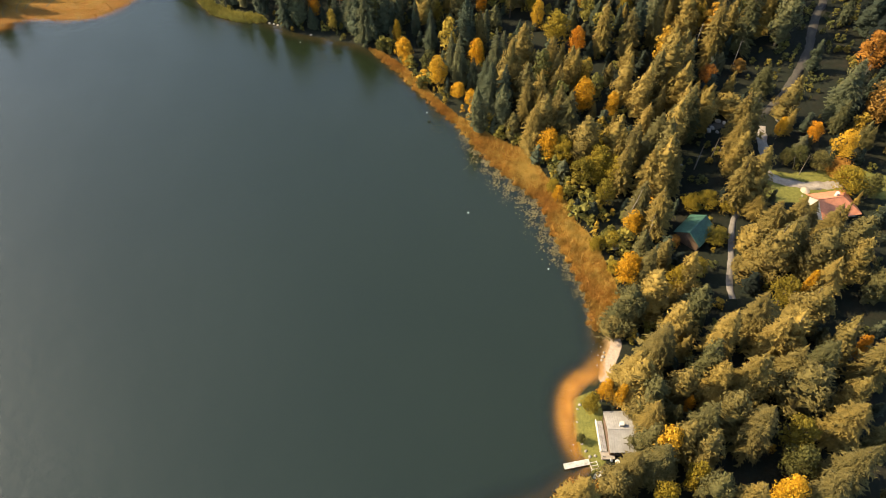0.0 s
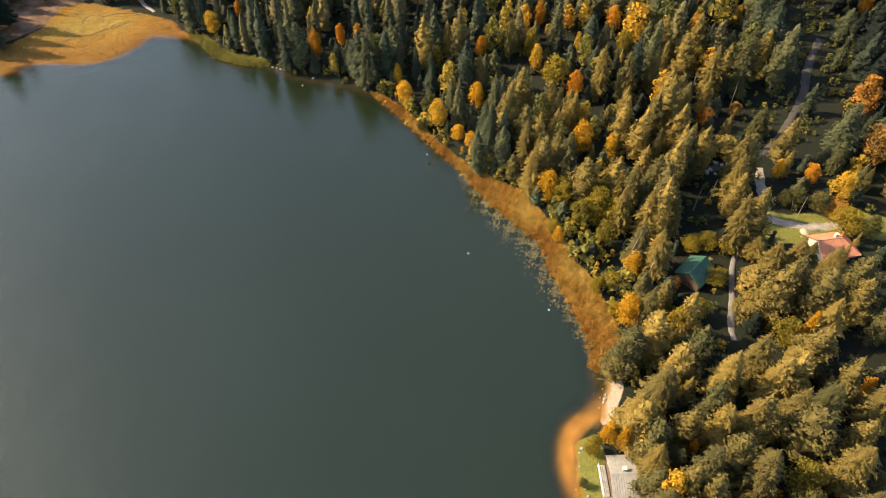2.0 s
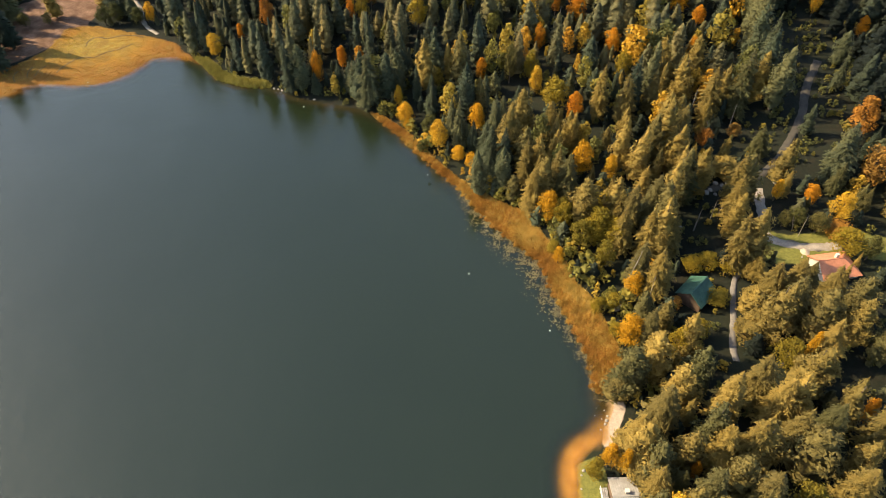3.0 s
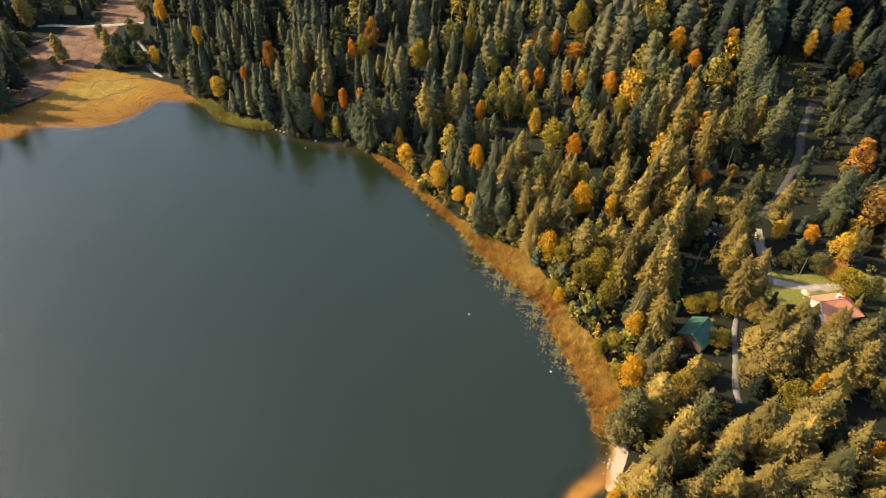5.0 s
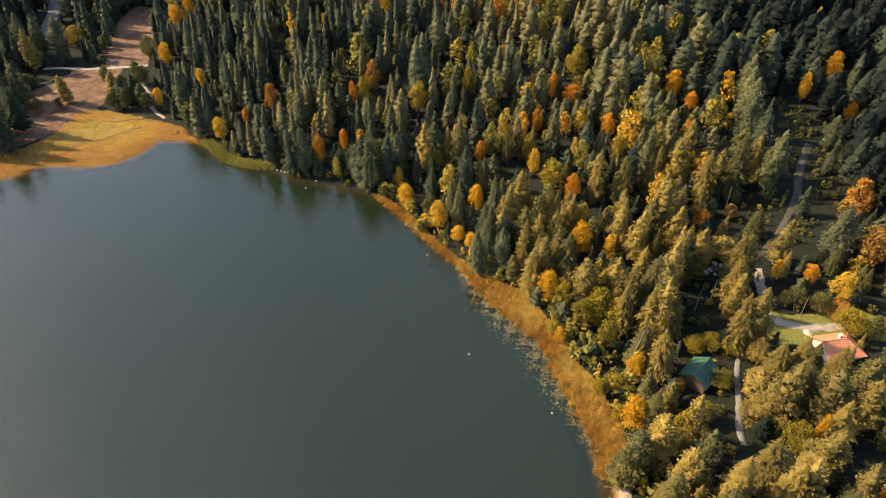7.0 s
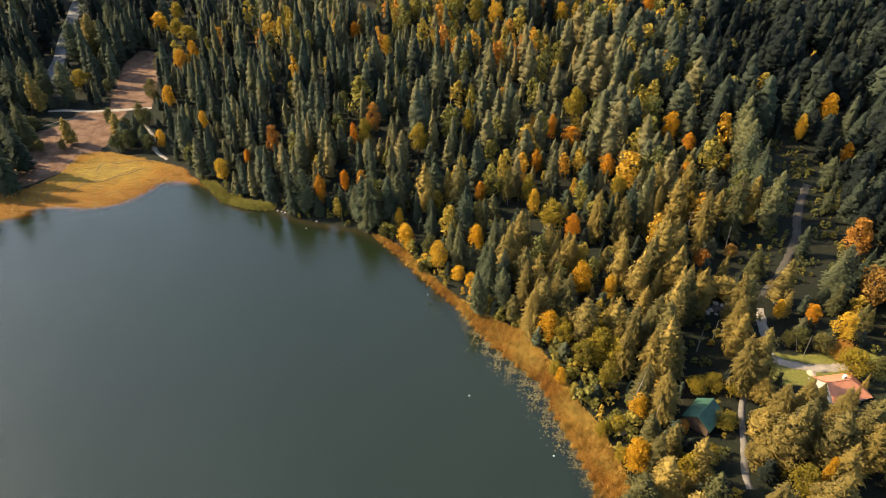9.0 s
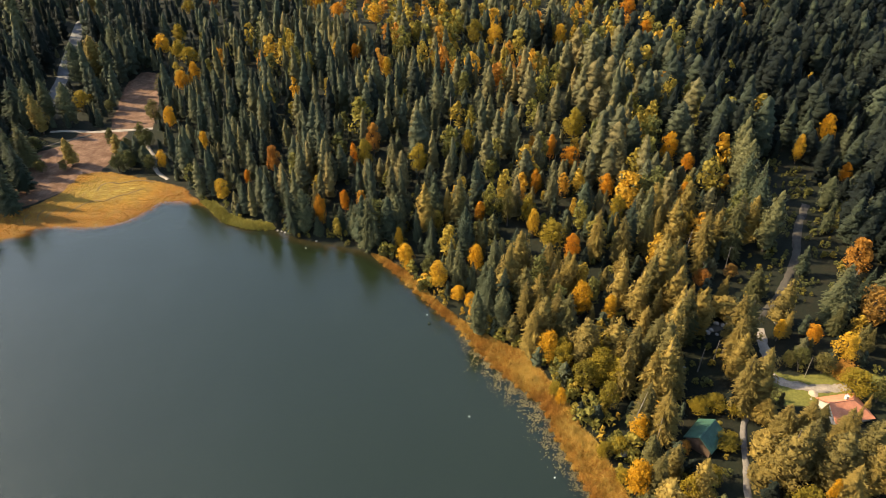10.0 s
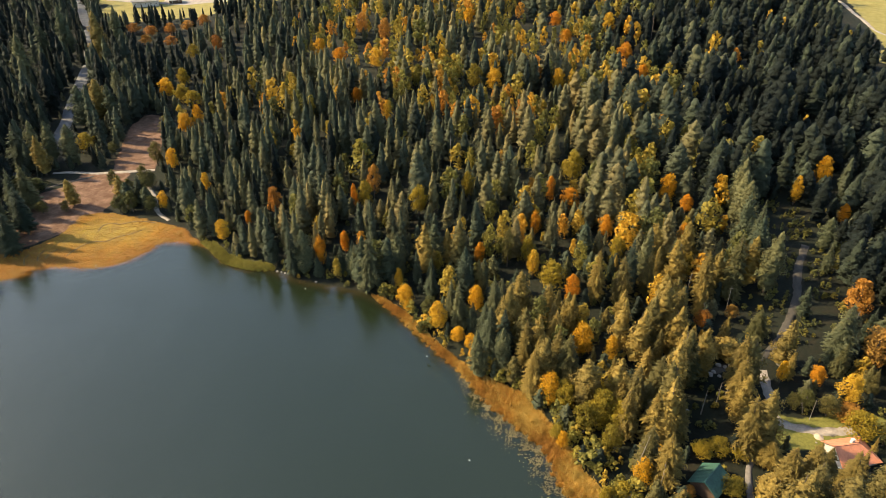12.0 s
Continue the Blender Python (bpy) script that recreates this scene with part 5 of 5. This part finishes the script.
def boulder(x, y, size, seed, material, label):
    r = random.Random(seed)
    bm = bmesh.new()
    bmesh.ops.create_icosphere(bm, subdivisions=2, radius=1.0)
    noise.seed_set(seed)
    for v in bm.verts:
        k = 1 + 0.35 * noise.noise(v.co * 1.3 + Vector((seed, 0, 0)))
        v.co = Vector((v.co.x * k * r.uniform(0.96, 1.04), v.co.y * k * 0.8, v.co.z * k * 0.62)) * size
    me = bpy.data.meshes.new("boulder")
    bm.to_mesh(me)
    bm.free()
    me.materials.append(material)
    ob = tagged(new("boulder", me), label, "boulder", "boulders")
    ob.matrix_basis = pose(x, y, max(height(x, y), -0.1) + size * 0.2, 0, 0, r.uniform(0, 360))


SHORE_STONES = [(37.0, 79.2, 0.45), (36.6, 78.3, 0.35), (37.4, 80.3, 0.3), (36.0, 79.6, 0.2), (35.4, 77.0, 0.22), (34.6, 80.5, 0.16), (36.9, 81.8, 0.2), (35.2, 82.4, 0.14),
                (30.2, 67.2, 0.4), (29.6, 66.2, 0.28), (29.2, 63.2, 0.25), (29.6, 58.3, 0.3), (30.2, 56.7, 0.35), (30.9, 55.5, 0.4), (32.0, 55.6, 0.35), (27.8, 58.2, 0.2), (27.2, 56.8, 0.15)]
for k, (x, y, size) in enumerate(SHORE_STONES):
    boulder(x, y, size, 40 + k, M_STONE, "pale rounded stone at the water's edge")
ROCKS = [(77.2, 151.4, 1.0), (78.6, 152.4, 0.8), (80.8, 155.0, 0.9), (82.4, 154.2, 0.7), (84.0, 154.4, 0.8), (79.6, 150.6, 0.6), (86.2, 153.6, 0.6), (97.6, 153.8, 0.8),
         (44.6, 110.4, 1.1), (45.8, 111.2, 0.8), (43.8, 111.6, 0.7), (46.6, 109.6, 0.6), (43.0, 90.6, 0.8), (44.2, 91.4, 0.6), (66.5, 137.5, 0.7), (60.5, 141.5, 0.6),
         (-59, 209.3, 0.5), (-57.4, 208.8, 0.4), (-56.0, 208.1, 0.45), (-55, 207.6, 0.3), (-44, 202.6, 0.45)]
for k, (x, y, size) in enumerate(ROCKS):
    boulder(x, y, size, 80 + k, M_STONE, "pale broken rock on the forest floor or shore")


def boat():
    """A small open rowing boat drawn up beside the jetty."""
    root = tagged(new("rowing_boat"), "small white rowing boat drawn up on the shore", "boat")
    root.matrix_basis = pose(32.3, 51.6, height(32.3, 51.6) + 0.05, 0, 0, 28)
    bm = bmesh.new()
    rings = []
    for i in range(9):
        u = -1 + 2 * i / 8
        w = 0.62 * (1 - abs(u) ** 2.6) + 0.04
        ring = []
        for k in range(7):
            a = math.pi * (k / 6)
            ring.append(bm.verts.new((1.55 * u, -w * math.cos(a), 0.42 - 0.42 * math.sin(a) * (1 - 0.35 * u * u))))
        rings.append(ring)
    for lo, hi in zip(rings, rings[1:]):
        for k in range(6):
            bm.faces.new((lo[k], hi[k], hi[k + 1], lo[k + 1]))
    bmesh.ops.solidify(bm, geom=bm.faces[:], thickness=0.04)
    part("hull", bm, M_WHITE, root)
    for x in (-0.6, 0.45):
        part("thwart", boxes((x - 0.11, x + 0.11, -0.52, 0.52, 0.26, 0.30)), M_PLANK, root)


boat()


def mooring_frame():
    root = tagged(new("mooring_frame"), "pale timber landing frame between jetty and boat", "landing frame")
    root.matrix_basis = pose(31.4, 53.4, 0.3, 0, 0, 12)
    for x in (-0.75, 0.75):
        for y in (-0.8, 0.8):
            part("post", tube([(x, y, -0.8, 0.06), (x, y, 0.55, 0.06)]), M_PLANK, root)
        part("rail", boxes((x - 0.05, x + 0.05, -0.9, 0.9, 0.45, 0.53)), M_PLANK, root)
    for y in (-0.7, 0.0, 0.7):
        part("rung", boxes((-0.8, 0.8, y - 0.06, y + 0.06, 0.38, 0.446)), M_PLANK, root)


mooring_frame()


def terrace():
    """Deck along the lakeside cabin with a white railing."""
    root = tagged(new("terrace"), "grey plank terrace with a white railing beside the cabin", "terrace")
    root.matrix_basis = pose(33.6, 59.9, height(33.6, 59.9) + 0.45, 0, 0, 1)
    for k in range(8):
        x = -0.7 + k * 0.19
        part("board", boxes((x, x + 0.175, -3.6, 3.2, -0.05, 0.0)), M_PLANK, root)
    for k in range(9):
        y = -3.5 + k * 0.82
        part("post", boxes((-0.72, -0.64, y - 0.04, y + 0.04, -0.7, 0.95)), M_WHITE, root)
    for z in (0.35, 0.65, 0.95):
        part("rail", boxes((-0.73, -0.63, -3.6, 3.2, z, z + 0.06)), M_WHITE, root)
    part("porch_slab", boxes((-0.6, 2.2, -5.3, -3.64, -0.3, 0.02)), M_GRAVEL, root)


terrace()


def garden_table(x, y, turn):
    root = tagged(new("garden_table"), "round white garden table beside the lakeside cabin", "table")
    root.matrix_basis = pose(x, y, height(x, y), 0, 0, turn)
    part("tabletop", tube([(0, 0, 0.70, 0.55), (0, 0, 0.75, 0.55)], 16), M_WHITE, root)
    part("leg", tube([(0, 0, 0, 0.09), (0, 0, 0.70, 0.05)]), M_DARKMETAL, root)
    part("foot", tube([(0, 0, 0, 0.28), (0, 0, 0.04, 0.26)], 10), M_DARKMETAL, root)


def garden_chair(x, y, turn):
    root = tagged(new("garden_chair"), "white plastic garden chair on the lawn", "chair", "garden chairs")
    root.matrix_basis = pose(x, y, height(x, y), 0, 0, turn)
    part("seat", boxes((-0.24, 0.24, -0.24, 0.24, 0.42, 0.46)), M_WHITE, root)
    part("backrest", boxes((-0.24, 0.24, 0.20, 0.25, 0.47, 0.92)), M_WHITE, root)
    for sx in (-0.2, 0.2):
        for sy in (-0.2, 0.2):
            part("leg", boxes((sx - 0.025, sx + 0.025, sy - 0.025, sy + 0.025, 0, 0.416)), M_WHITE, root)


garden_table(36.2, 53.9, 0)
garden_chair(35.1, 54.4, 80)
garden_chair(33.4, 55.4, 200)


def buoy(x, y):
    root = tagged(new("buoy"), "small white mooring buoy floating off the reeds", "buoy", "buoys on the lake")
    root.matrix_basis = pose(x, y, 0.02)
    part("float", tube([(0, 0, -0.12, 0.08), (0, 0, -0.03, 0.2), (0, 0, 0.09, 0.22), (0, 0, 0.2, 0.12)], 10), M_WHITE, root)
    part("ring", tube([(0, 0, 0.19, 0.04), (0, 0, 0.28, 0.03)], 6), M_DARKMETAL, root)


for bx, by in BUOYS:
    buoy(bx, by)


def lamp_post(x, y):
    root = tagged(new("lamp_post"), "thin grey post beside the gravel drive", "post")
    root.matrix_basis = pose(x, y, height(x, y))
    part("pole", tube([(0, 0, -0.3, 0.09), (0, 0, 4.0, 0.06), (0, 0, 7.5, 0.05)], 8), M_DEADWOOD, root)
    part("cap", tube([(0, 0, 7.45, 0.09), (0, 0, 7.6, 0.07)], 8), M_DARKMETAL, root)


lamp_post(97.0, 132.5)


def parasol(x, y):
    root = tagged(new("parasol"), "open cream parasol beside the tiled house", "parasol")
    root.matrix_basis = pose(x, y, height(x, y))
    part("pole", tube([(0, 0, 0, 0.03), (0, 0, 2.6, 0.025)], 6), M_PLANK, root)
    part("canopy", tube([(0, 0, 2.05, 1.25), (0, 0, 2.10, 1.25), (0, 0, 2.45, 0.5), (0, 0, 2.62, 0.05)], 8), M_CREAM, root)
    part("foot", tube([(0, 0, 0, 0.3), (0, 0, 0.08, 0.28)], 10), M_STONE, root)


parasol(95.6, 125.0)
